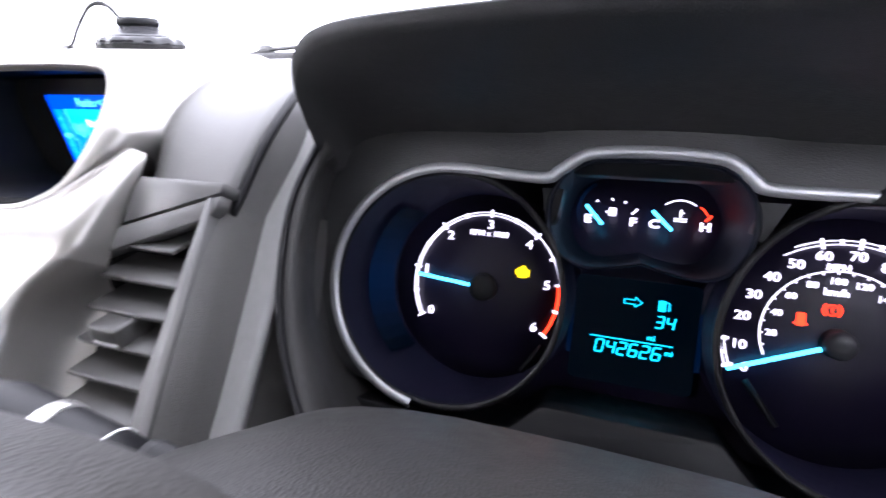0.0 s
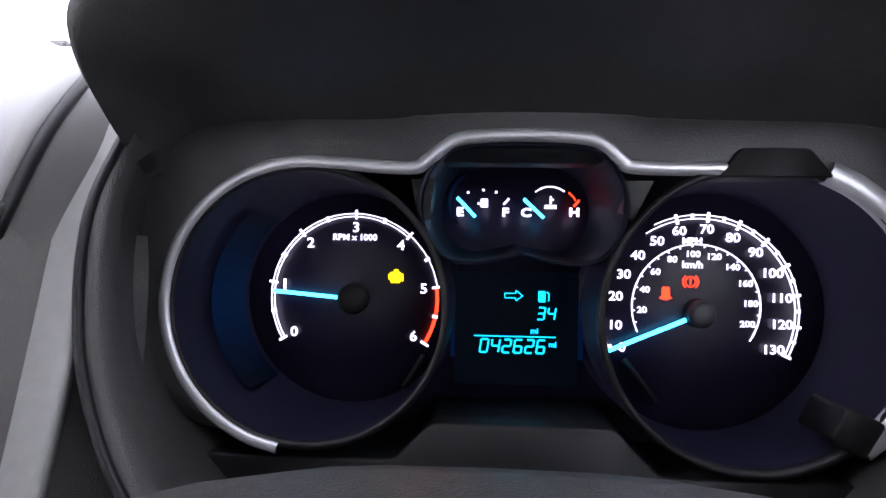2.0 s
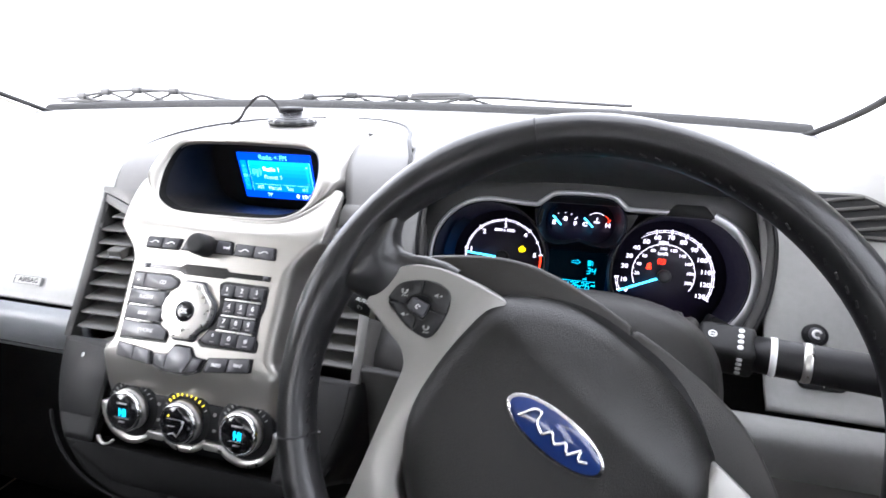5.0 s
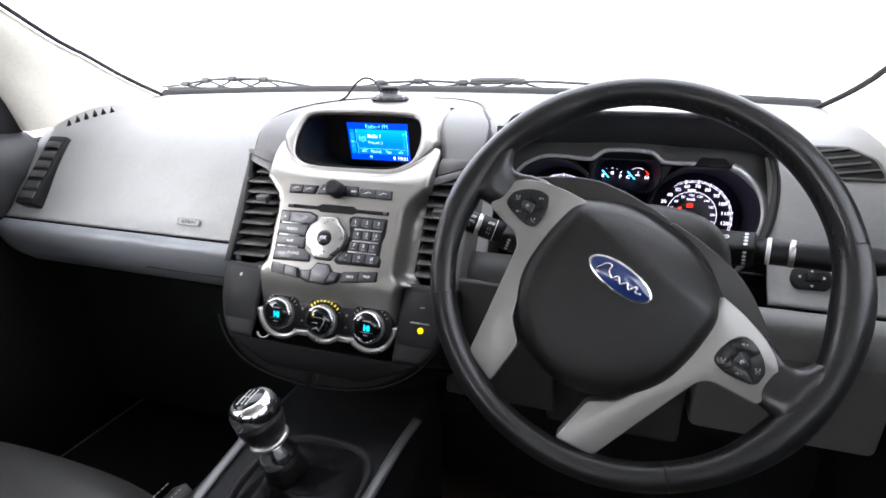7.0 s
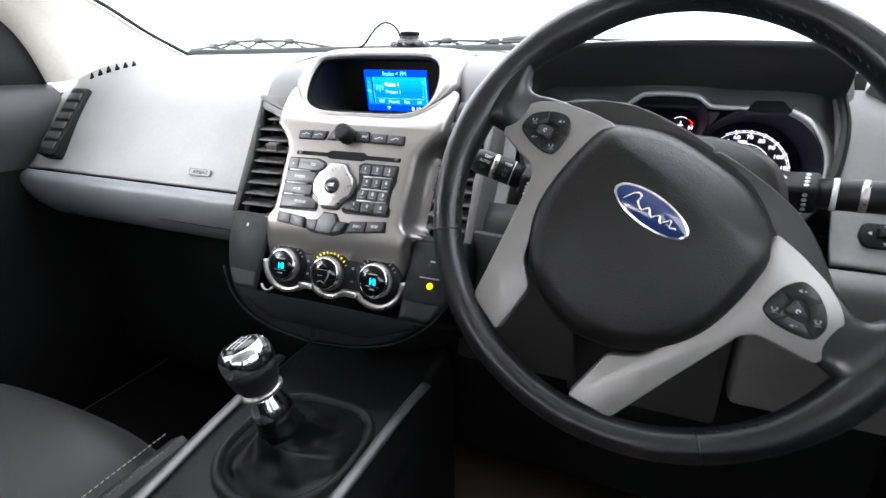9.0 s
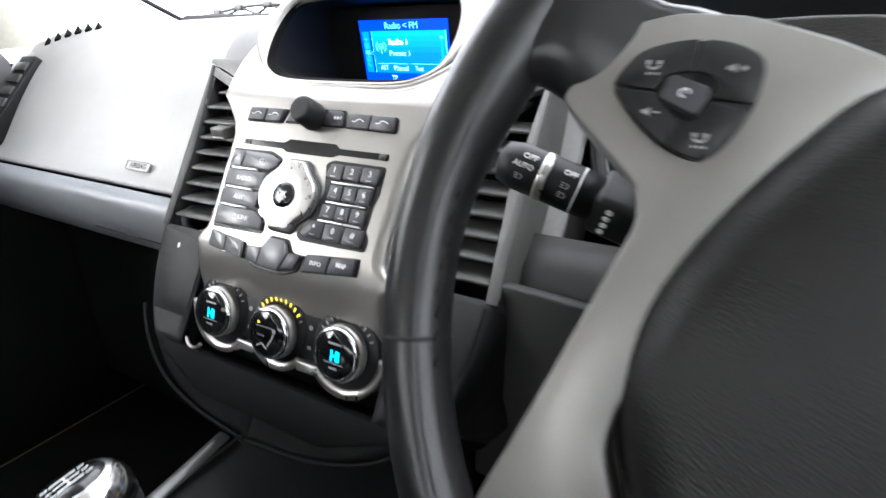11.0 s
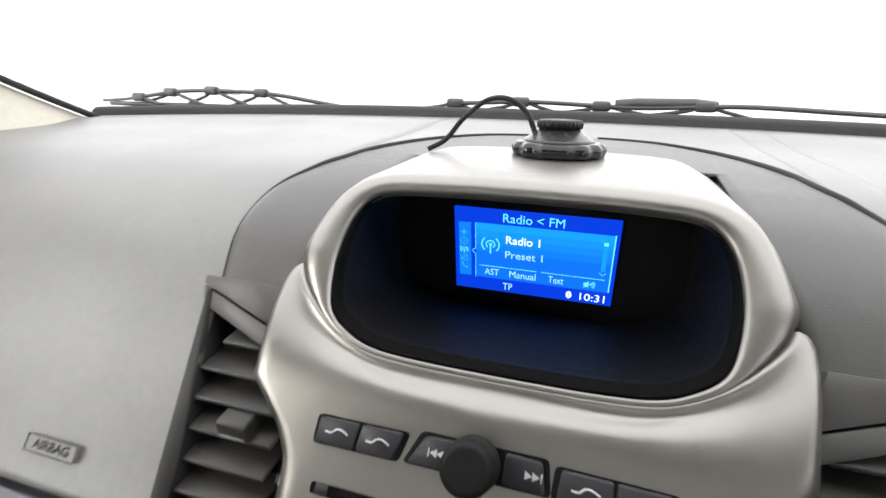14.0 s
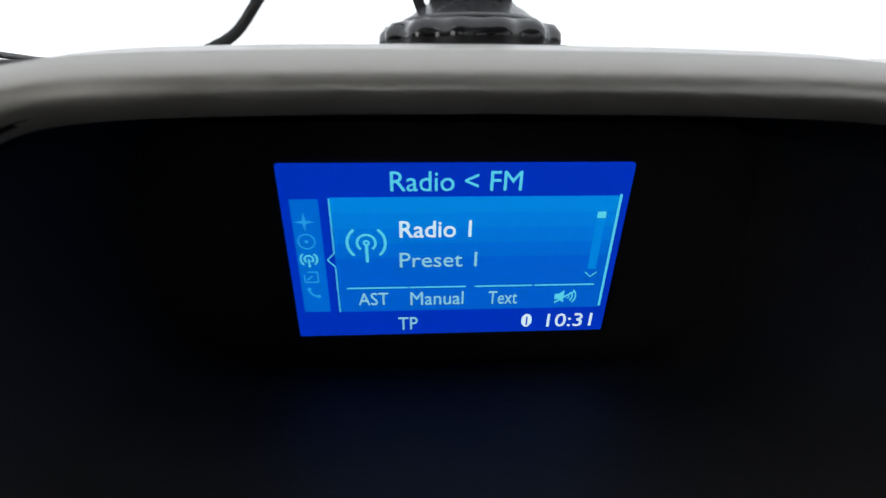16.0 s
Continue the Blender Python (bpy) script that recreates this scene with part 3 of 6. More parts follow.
def pod_brow(s, more=0.0):
    """A point of the fold below the display opening, s from -1 to 1; its ends run out to the pod's sides."""
    a = abs(s)
    low = [p for p in hole_half if p[1] < 0.062]
    k = min(1.0, a / 0.8) * (len(low) - 1)
    i = min(int(k), len(low) - 2)
    p = Vector(low[i]).lerp(Vector(low[i + 1]), k - i)
    t = (Vector(low[min(i + 2, len(low) - 1)]) - Vector(low[max(i - 1, 0)])).normalized()
    q = max(0.0, (a - 0.45) / 0.55)
    q = q * q * (3 - 2 * q)
    f = pod_band(p.y)
    p += Vector((t.y, -t.x)) * (more + f * (0.0065 + 0.0180 * q))
    return POD @ Vector((math.copysign(p.x, s), p.y, 0.0002 - 0.0130 * q ** 2.4))


HALF = [(0.0845, 0.1435), (0.080, 0.1395), (0.071, 0.1305), (0.061, 0.1215), (0.051, 0.1155), (0.038, 0.1115), (0.0, 0.111), (-0.03, 0.110), (-0.055, 0.111), (-0.066, 0.118), (-0.074, 0.121), (-0.09, 0.1185), (-0.12, 0.119), (-0.145, 0.120), (-0.162, 0.117)]
rows = []
for p in spline([(h, v, 0) for v, h in HALF], 4):
    h, v = p.x, p.y
    w = stack_w(v)
    flare = 0.022 * max(0.0, min(1.0, (0.078 - v) / 0.03)) + 0.012 * math.exp(-((v + 0.064) / 0.009) ** 2) - 0.018 * max(0.0, min(1.0, (-v - 0.07) / 0.02))
    sink = 0.032 * max(0.3, min(1.0, (0.098 - v) / 0.03)) - 0.020 * math.exp(-((v + 0.068) / 0.010) ** 2)
    row = []
    for s in np.linspace(-1, 1, 57):
        a = abs(s)
        if a <= 0.7:
            x, d = s / 0.7 * (h - 0.010), 0.0
        else:
            q = (a - 0.7) / 0.3
            r = min(1, q * 2)
            g = max(0, q - 0.5) * 2
            x = math.copysign(h - 0.010 + 0.010 * math.sin(r * math.pi / 2) + flare * g * g, s)
            d = 0.010 * (1 - math.cos(r * math.pi / 2)) + sink * math.sin(g * math.pi / 2)
        row.append(STACK @ Vector((x, v, w - d)))
    rows.append(row)
first = rows[0]
brow = [pod_brow(s) for s in np.linspace(-1, 1, 57)]
# the fold rolls over from the pod's band into the upright fascia
rise = STACK.to_3x3() @ Vector((0, 1, 0))
drop = POD.to_3x3() @ Vector((0, 0, 1))
blend = []
for k in (1.0, 0.93, 0.85, 0.75, 0.62, 0.48, 0.32, 0.16):
    row = []
    for n, (a, b) in enumerate(zip(first, brow)):
        reach = (b - a).length
        run = (pod_brow(-1 + n / 28, 0.004) - b - drop * (0.0016 * (1 - (abs(n - 28) / 28) ** 6))).normalized()
        c0, c1 = a + rise * reach * 0.42, b + run * reach * (0.34 - 0.26 * (abs(n - 28) / 28) ** 4)
        row.append(a * (1 - k) ** 3 + c0 * 3 * k * (1 - k) ** 2 + c1 * 3 * k * k * (1 - k) + b * k ** 3)
    blend.append(row)
tuck = [pod_brow(s, -0.004) - drop * 0.011 for s in np.linspace(-1, 1, 57)]
part("fascia", loft([tuck] + blend + rows), SILVER, console, "satin silver fascia panel")


def button(outline, top=0.0035, mat=None, mark="", mark_at=None, size=0.006, mark_mat=None, gap=0.0014, bevel=0.0012):
    """A key on the fascia in its dark gap, with its print."""
    c = (sum(p[0] for p in outline) / len(outline), sum(p[1] for p in outline) / len(outline))
    b = part("button", prism(softened(outline, 0.0018, 2), -0.003, top, STACK, bevel), mat or BUTTON, console)
    if mark:
        q = mark_at or c
        part("print", letters(mark, size, at(STACK, q[0], q[1], top + 0.0001), 0.0001), mark_mat or MARK, b, smooth=False)
    return b


def well(outline, grow=0.0022):
    """The dark gap round a block of keys."""
    k = len(outline)
    cx, cy = sum(p[0] for p in outline) / k, sum(p[1] for p in outline) / k
    pts = []
    for i in range(k):
        a, c, b = Vector(outline[i - 1]), Vector(outline[i]), Vector(outline[(i + 1) % k])
        n = ((c - a).normalized() - (b - c).normalized())
        d = (c - Vector((cx, cy))).normalized()
        pts.append(tuple(c + d * grow * 1.4))
    part("key_well", prism(softened(pts, 0.0025, 2), -0.003, 0.0006, STACK), BLACK, console, smooth=False)


def bars(b, u, v, w, n=1, top=0.0036, mat=None):
    for i in range(n):
        part("print", box(u - w / 2, u + w / 2, v - 0.0005 - 0.002 * i, v + 0.0005 - 0.002 * i, top, top + 0.0002, 0, STACK), mat or MARK_DIM, b)


def wave(b, u, v):
    """A small curved line printed on a key."""
    line = spline([(u - 0.0065, v - 0.0008, 0.0037), (u - 0.003, v - 0.001, 0.0037), (u - 0.0005, v + 0.001, 0.0037), (u + 0.0025, v + 0.0012, 0.0037), (u + 0.0065, v - 0.0006, 0.0037)], 4)
    part("print", tube([STACK @ p for p in line], 0.00055, 5), MARK, b)


# top row
well([(-0.0895, 0.0715), (-0.0425, 0.0720), (-0.0465, 0.0585), (-0.0900, 0.0580)])
for a in ([(-0.0895, 0.0715), (-0.067, 0.0718), (-0.0685, 0.0584), (-0.0900, 0.0580)], [(-0.0655, 0.0718), (-0.0425, 0.0720), (-0.0465, 0.0586), (-0.067, 0.0584)]):
    wave(button(a), sum(p[0] for p in a) / 4, 0.0655)
well([(-0.0305, 0.0745), (0.0275, 0.0745), (0.0300, 0.0590), (-0.0385, 0.0590)])
for a, t in (([(-0.0305, 0.0735), (-0.012, 0.0742), (-0.012, 0.0595), (-0.0385, 0.0592)], "<<"), ([(0.010, 0.0742), (0.0275, 0.0735), (0.0300, 0.0592), (0.010, 0.0595)], ">>")):
    k = -1 if t == "<<" else 1
    b = button(a)
    for e in (0.0, 0.0036):
        part("print", prism([(k * (0.0200 + e), 0.0685), (k * (0.0236 + e), 0.0665), (k * (0.0200 + e), 0.0645)], 0.0035, 0.0037, STACK), MARK, b, smooth=False)
    part("print", box(min(k * 0.0275, k * 0.0282), max(k * 0.0275, k * 0.0282), 0.0645, 0.0685, 0.0035, 0.0037, 0, STACK), MARK, b)
well([(0.0365, 0.0725), (0.0855, 0.0715), (0.0870, 0.0580), (0.0355, 0.0590)])
for a in ([(0.0365, 0.0725), (0.060, 0.0720), (0.060, 0.0584), (0.0355, 0.0590)], [(0.0615, 0.0720), (0.0855, 0.0715), (0.0870, 0.0580), (0.0615, 0.0584)]):
    wave(button(a), sum(p[0] for p in a) / 4, 0.0655)
vol = part("volume_knob", lathe([(0.0125, 0.0), (0.0135, 0.003), (0.0130, 0.012), (0.0126, 0.020), (0.0115, 0.0225), (0.009, 0.0232), (0.004, 0.0228)], at(STACK, -0.005, 0.066)), BLACK_SOFT, console, "black rubber volume knob")
# disc slot
part("disc_slot", prism(softened([(-0.0885, 0.0385), (-0.034, 0.0385), (-0.028, 0.0425), (0.028, 0.0425), (0.034, 0.0385), (0.0885, 0.0385), (0.0885, 0.0325), (0.034, 0.0325), (0.028, 0.0295), (-0.028, 0.0295), (-0.034, 0.0325), (-0.0885, 0.0325)], 0.001, 1), -0.004, 0.0006, STACK), GLOSS, console, smooth=False)
for u in (-0.082, 0.082):
    part("slot_end", box(u - 0.0035, u + 0.0035, 0.0327, 0.0383, 0.0, 0.0012, 0, STACK), BUTTON, console)
# left keys
well([(-0.0965, 0.0255), (-0.046, 0.0255), (-0.0325, 0.0205), (-0.0325, 0.013), (-0.044, 0.004), (-0.044, -0.030), (-0.031, -0.040), (-0.031, -0.0505), (-0.0945, -0.0535)])
LEFT = [
    ([(-0.0960, 0.0250), (-0.0800, 0.0250), (-0.0800, 0.0085), (-0.0960, 0.0085)], ""),
    ([(-0.0788, 0.0250), (-0.046, 0.0250), (-0.0330, 0.0200), (-0.0330, 0.0135), (-0.042, 0.0085), (-0.0788, 0.0085)], "CD"),
    ([(-0.0960, 0.0050), (-0.0450, 0.0050), (-0.0450, -0.0115), (-0.0957, -0.0115)], "RADIO"),
    ([(-0.0957, -0.0150), (-0.0450, -0.0150), (-0.0450, -0.0300), (-0.0950, -0.0300)], "AUX"),
    ([(-0.0950, -0.0335), (-0.0450, -0.0335), (-0.0318, -0.0400), (-0.0318, -0.0495), (-0.0945, -0.0525)], "PHONE"),
]
for a, t in LEFT:
    b = button(a, mat=BUTTON_PALE, mark=t, size=0.0062)
    if not t:
        part("print", prism([(-0.0895, 0.0155), (-0.0865, 0.0155), (-0.088, 0.0180)], 0.0035, 0.0037, STACK), MARK, b, smooth=False)
for v in (0.0068, -0.0132, -0.0317):
    part("key_strip", box(-0.092, -0.056, v - 0.0009, v + 0.0009, 0.0, 0.0036, 0.0004, STACK), SILVER_LIGHT, console)
# number keys
well([(0.0255, 0.0205), (0.032, 0.0245), (0.0870, 0.0245), (0.0865, 0.0), (0.083, -0.0100), (0.083, -0.032), (0.0872, -0.036), (0.0872, -0.0470), (0.020, -0.0490), (0.0135, -0.0440), (0.024, -0.0310), (0.029, -0.020), (0.033, -0.004)])
ROWS3 = [(0.0235, 0.0085, 0.0275, 0.0860), (0.0045, -0.0100, 0.0365, 0.0835), (-0.0140, -0.0275, 0.0335, 0.0825), (-0.0315, -0.0465, 0.0210, 0.0860)]
digits = ["1", "2", "3", "4", "5", "6", "7", "8", "9", "*", "0", "#"]
for r, (v1, v0, u0, u1) in enumerate(ROWS3):
    wd = (u1 - u0) / 3
    for c in range(3):
        a, e = u0 + wd * c + 0.0005, u0 + wd * (c + 1) - 0.0005
        k = 0.004 if c == 0 and r in (0, 3) else 0.0
        o = [(a, v0 if r else v0 + 0.002), (e, v0), (e, v1), (a + k, v1)] if r != 3 else [(a - (0.005 if c == 0 else 0), v0 + 0.003), (a + (0.002 if c == 0 else 0), v0), (e, v0), (e, v1), (a + (0.004 if c == 0 else 0), v1)]
        b = button(o, mark=digits[3 * r + c], mark_at=((a + e) / 2, (v0 + v1) / 2 + 0.0018), size=0.0075)
        bars(b, (a + e) / 2, (v0 + v1) / 2 - 0.0042, 0.006)
for v, u0, u1 in ((0.0065, 0.037, 0.083), (-0.0120, 0.037, 0.080), (-0.0295, 0.034, 0.080)):
    part("key_strip", box(u0, u1, v - 0.0008, v + 0.0008, 0.0, 0.0036, 0.0004, STACK), SILVER_LIGHT, console)
# control pad
OCT = [(-0.013, 0.0205), (0.013, 0.0205), (0.018, 0.012), (0.031, 0.0), (0.034, -0.012), (0.031, -0.026), (0.018, -0.036), (0.013, -0.0460), (-0.013, -0.0460), (-0.018, -0.036), (-0.031, -0.026), (-0.034, -0.012), (-0.031, 0.0), (-0.018, 0.012)]
OCT = [(u - 0.008, v + 0.0005) for u, v in OCT]
part("pad_rim", prism(softened([((u + 0.008) * 1.07 - 0.008, (v + 0.012) * 1.07 - 0.012) for u, v in OCT], 0.004), -0.002, 0.0025, STACK, 0.001), BUTTON, console)
padp = part("control_pad", prism(softened(OCT, 0.004), -0.002, 0.0085, STACK, 0.004, 4), SILVER_LIGHT, console, "bright silver control pad")
part("ok_button", lathe([(0.0125, 0.007), (0.0125, 0.0095), (0.0115, 0.0105), (0.006, 0.0112), (0.002, 0.0113)], at(STACK, -0.008, -0.0135)), GLOSS, padp, "black round button")
part("print", letters("OK", 0.0072, at(STACK, -0.008, -0.0135, 0.0115), 0.0003), MARK, padp, smooth=False)
for u, v, a in ((0, 0.026, 0), (0, -0.026, 180), (-0.027, 0, 90), (0.027, 0, -90)):
    part("arrow", prism([(-0.0012, -0.0008), (0.0012, -0.0008), (0, 0.0012)], 0.0085, 0.0087, at(STACK, u - 0.008, v - 0.0135, 0, a)), BLACK, padp, smooth=False)
# bottom row
well([(-0.0935, -0.0595), (-0.0485, -0.0645), (-0.0460, -0.0790), (-0.0915, -0.0745)])
for a in ([(-0.0935, -0.0595), (-0.0715, -0.0618), (-0.0700, -0.0765), (-0.0915, -0.0745)], [(-0.070, -0.0620), (-0.0485, -0.0645), (-0.0460, -0.0790), (-0.0685, -0.0768)]):
    button(a, mat=BUTTON_PALE)
well([(-0.041, -0.0665), (-0.0215, -0.0655), (-0.015, -0.0545), (0.004, -0.0545), (0.0105, -0.0640), (0.026, -0.0640), (0.0205, -0.0780), (0.004, -0.0830), (-0.0260, -0.0830), (-0.0375, -0.0790)])
button([(-0.0405, -0.0665), (-0.0230, -0.0655), (-0.0235, -0.0815), (-0.0365, -0.0785)], mat=BUTTON_PALE)
button([(-0.0215, -0.0655), (-0.0150, -0.0545), (0.0040, -0.0545), (0.0095, -0.0655), (0.0030, -0.0825), (-0.0215, -0.0825)], top=0.0045, mat=BUTTON_PALE)
button([(0.0115, -0.0645), (0.0255, -0.0645), (0.0205, -0.0780), (0.0055, -0.0815)])
well([(0.0330, -0.0620), (0.0850, -0.0560), (0.0850, -0.0705), (0.0305, -0.0775)])
button([(0.0330, -0.0620), (0.0580, -0.0592), (0.0570, -0.0742), (0.0305, -0.0775)], mark="INFO", size=0.0055)
button([(0.0595, -0.0590), (0.0850, -0.0560), (0.0850, -0.0705), (0.0585, -0.0740)], mark="MAP", size=0.0055)

# climate controls
climate = base("climate_controls", "black climate panel with three silver-rimmed dials", "car controls")
bm = bmesh.new()
for u, v, r in ((-0.0775, 0.0, 0.036), (-0.001, 0.001, 0.034), (0.0785, 0.0, 0.036)):
    lathe([(r, -0.012), (r, 0.0045), (r - 0.0015, 0.0055), (r * 0.5, 0.0052)], at(DIALS, u, v), 48, bm)
box(-0.078, 0.079, -0.022, 0.020, -0.012, 0.0048, 0.001, DIALS, bm)
part("panel", bm, BLACK, climate)
for u, v, r, a0, a1 in ((-0.0775, 0.0, 0.036, 178, 318), (-0.001, 0.001, 0.034, 222, 318), (0.0785, 0.0, 0.036, 222, 362)):
    part("lip", ring(r + 0.0003, r + 0.0080, -0.01, 0.007, at(DIALS, u, v), a0, a1, 28), SILVER_LIGHT, climate)
for u in (-0.0395, 0.0385):
    part("lip", prism(softened([(u - 0.0135, -0.0235), (u + 0.0135, -0.0235), (u + 0.011, -0.0325), (u - 0.011, -0.0325)], 0.002), -0.01, 0.009, DIALS, 0.002), SILVER_LIGHT, climate)
for n, u in enumerate((-0.0775, -0.001, 0.0785)):
    q = at(DIALS, u, -0.001 if n != 1 else -0.003)
    d = part("dial", lathe([(0.0235, 0.004), (0.0245, 0.006), (0.0245, 0.017), (0.0238, 0.0195), (0.0225, 0.0205), (0.0208, 0.0200)], q, 48), CHROME, climate, "satin chrome dial")
    part("dial_face", lathe([(0.0212, 0.0195), (0.0206, 0.0202), (0.008, 0.0206), (0.002, 0.0206)], q, 40), GLOSS, d, "gloss black dial face")
    part("grip", ring(0.0245, 0.0252, 0.007, 0.016, q, 0, 360, 40), SILVER, d)
    if n != 1:
        part("reading", letters("Hi", 0.0125, at(q, 0.001, -0.001, 0.0209), 0.0005, squeeze=0.85), L_DIAL_BLUE, d, "lit blue reading", smooth=False)
        part("print", box(-0.007, 0.007, 0.009, 0.0108, 0.0206, 0.0209, 0, q), MARK_DIM, d)
        part("print", box(-0.010, 0.010, -0.0075, -0.0070, 0.0206, 0.0209, 0, q), MARK_DIM, d)
        part("print", box(-0.004, 0.004, -0.0125, -0.011, 0.0206, 0.0209, 0, q), MARK_DIM, d)
    else:
        part("print", tube([q @ Vector((0.003, -0.011, 0.0209)), q @ Vector((0.007, -0.004, 0.0209)), q @ Vector((0.009, 0.001, 0.0209))], 0.0008, 6), MARK_DIM, d)
        part("print", lathe([(0.0022, 0.0206), (0.0020, 0.0209)], at(q, 0.009, 0.004), 12), MARK_DIM, d)
        part("print", box(-0.013, 0.010, 0.0057, 0.0062, 0.0206, 0.0209, 0, q), MARK_DIM, d)
        part("print", box(-0.011, -0.002, -0.003, -0.0022, 0.0206, 0.0209, 0, q), MARK_DIM, d)
        part("print", tube([q @ Vector((-0.010, -0.013, 0.0209)), q @ Vector((-0.004, -0.010, 0.0209)), q @ Vector((0.002, -0.014, 0.0209))], 0.0007, 6), MARK_DIM, d)
        part("lamp_dot", lathe([(0.0012, 0.0206), (0.001, 0.0210)], at(q, -0.011, 0.009), 12), L_YELLOW, d)
    for i in range(11):
        a = radians(150 - 12 * i)
        lit = n == 1 and 1 <= i <= 9
        r = 0.0305
        c = q @ Vector((r * math.cos(a), r * math.sin(a), 0))
        part("tick", box(-0.0018, 0.0018, -0.0007, 0.0007, 0.0055, 0.0062, 0, at(q, r * math.cos(a), r * math.sin(a), 0, 150 - 12 * i)), L_YELLOW if lit else MARK_DIM, climate, smooth=False)
for u in (-0.040, 0.0375):
    for v in (0.010, -0.010):
        part("symbol", letters("o" if v > 0 else "=", 0.008, at(DIALS, u, v, 0.005), 0.0002), MARK_DIM, climate, smooth=False)
# the bin below
bin_ = base("lower_bin", "open black storage bin below the climate panel", "storage bin")
part("tray", prism(softened([(-0.14, -0.228), (0.14, -0.228), (0.15, -0.237), (0.08, -0.264), (-0.08, -0.264), (-0.15, -0.237)], 0.008), -0.03, 0.0105, VENT, 0.002), LINING, bin_)
part("cavity", prism([(-0.16, -0.13), (0.16, -0.13), (0.16, -0.25), (-0.16, -0.25)], -0.06, -0.04, VENT), BLACK, bin_)
part("socket_ring", ring(0.011, 0.0135, 0.0125, 0.016, at(VENT, -0.098, -0.212), 200, 330, 18), SILVER, bin_)
part("edge", tube([surround_point(x, s, 0.013) for x, s in half_arch if s < -0.20] + [surround_point(-x, s, 0.013) for x, s in reversed(half_arch) if s < -0.20], 0.0018, 8), LINING, bin_)

# ---- screen pod ----
pod = base("screen_pod", "satin silver hooded pod with a recessed radio display", "display")
def grown(line, d):
    k = len(line)
    out = []
    for i in range(k):
        a, b = Vector(line[i - 1]), Vector(line[(i + 1) % k])
        t = (b - a).normalized()
        out.append(Vector(line[i]) + Vector((t.y, -t.x)) * d)
    return out


loops = []
for n, (d, w, fwd, lift) in enumerate(((0.0003, -0.004, 0, 0), (0.0005, 0.0005, 0, 0), (0.003, 0.0025, 0, 0), (0.009, 0.0035, 0, 0), (0.015, 0.0025, 0, 0), (0.0200, 0.0, 0.001, 0.0), (0.0215, -0.004, 0.010, 0.0008), (0.0220, -0.009, 0.045, 0.0020), (0.0225, -0.012, 0.095, 0.0035), (0.0230, -0.014, 0.140, 0.002), (0.0250, -0.016, 0.175, -0.010))):
    row = []
    for c, q in zip(hole, grown(hole, d)):
        f = pod_band(c[1])
        low = max(0.0, min(1.0, (0.070 - c[1]) / 0.050))
        up = max(0.0, min(1.0, (c[1] - 0.085) / 0.045))
        g, e, back = d, w, fwd
        if n > 4:
            g, e, back = d + (0.0065 + 0.0004 * (n - 5) - d) * low, (w + (0.0 - 0.0006 * (n - 5) - w) * low) * (1 - up) - 0.001 * up, fwd * (1 - low)
        elif n > 0:
            g, e = d + (min(d, 0.0015 * n) - d) * low, w * (1 - low) + low * (0.0005, 0.0008, 0.0007, 0.0004)[n - 1]
        q = Vector(c) + (q - Vector(c)) * (f * g / d)
        p = POD @ Vector((q.x, q.y, e))
        p += Vector((0, back, lift * up + (1 - up) * -0.10 * back))
        row.append(p)
    loops.append(row)
part("shell", loft(loops, closed=True), SILVER, pod)
part("lip", loft([[POD @ Vector((q.x, q.y, 0.0)) + Vector((0, w, 0)) for q in grown(hole, d)] for d, w in ((0.0010, 0.003), (-0.0002, 0.0008), (-0.0014, 0.0025), (-0.0026, 0.0100))], closed=True), LINING, pod, "thin black lip")
deep = [[POD @ Vector((q.x, q.y, 0.0)) + Vector((0, 0.009, 0)) for q in grown(hole, -0.0024)]]
for k in (0.12, 0.5, 1.0):
    row = []
    for q in grown(hole, -0.0024):
        p = POD @ Vector((q.x, q.y, 0.0)) + Vector((0, 0.009, 0))
        f = q.y / 0.134
        e = Vector((q.x * 0.97 - 0.003, 0.020 - f * 0.014, 0.823 + f * 0.0965))
        row.append(p.lerp(e, k) - Vector((0, 0, 0.003 * (k > 0.05) * (f < 0.5))))
    deep.append(row)
part("recess", loft(deep, closed=True), RECESS, pod, "deep black recess")
part("back_panel", box(-0.125, 0.125, -0.055, 0.048, -0.006, -0.0015, 0, SCREEN), RECESS, pod, smooth=False)
disp = part("display", prism(rounded(-0.0593, 0.0593, -0.0348, 0.0348, 0.0006), -0.0015, 0.0, SCREEN), L_BLUE, pod, "lit blue radio display", smooth=False)


def on_screen(name, bm, mat):
    part(name, bm, mat, disp, smooth=False)


def ui(x, y):
    """A place on the display from its shares of width and height."""
    return (x - 0.5) * 0.1186, (0.5 - y) * 0.0696


def ui_box(x0, x1, y0, y1, w, mat, name="field"):
    (a, d), (c, b) = ui(x0, y0), ui(x1, y1)
    on_screen(name, box(a, c, b, d, w, w + 0.00012, 0, SCREEN), mat)


def ui_text(t, x0, x1, y0, y1, mat, bold=0.0):
    """Writing that fills a field of the display from its left, right, top and base lines."""
    bm = letters(t, 0.01, Matrix(), bold, "LEFT", 0.00005)
    xs, ys = [v.co.x for v in bm.verts], [v.co.y for v in bm.verts]
    (a, d), (c, b) = ui(x0, y0), ui(x1, y1)
    fx, fy = (c - a) / (max(xs) - min(xs)), (d - b) / (max(ys) - min(ys))
    for v in bm.verts:
        v.co = SCREEN @ Vector((a + (v.co.x - min(xs)) * fx, b + (v.co.y - min(ys)) * fy, 0.0006 + v.co.z))
    on_screen("writing", bm, mat)


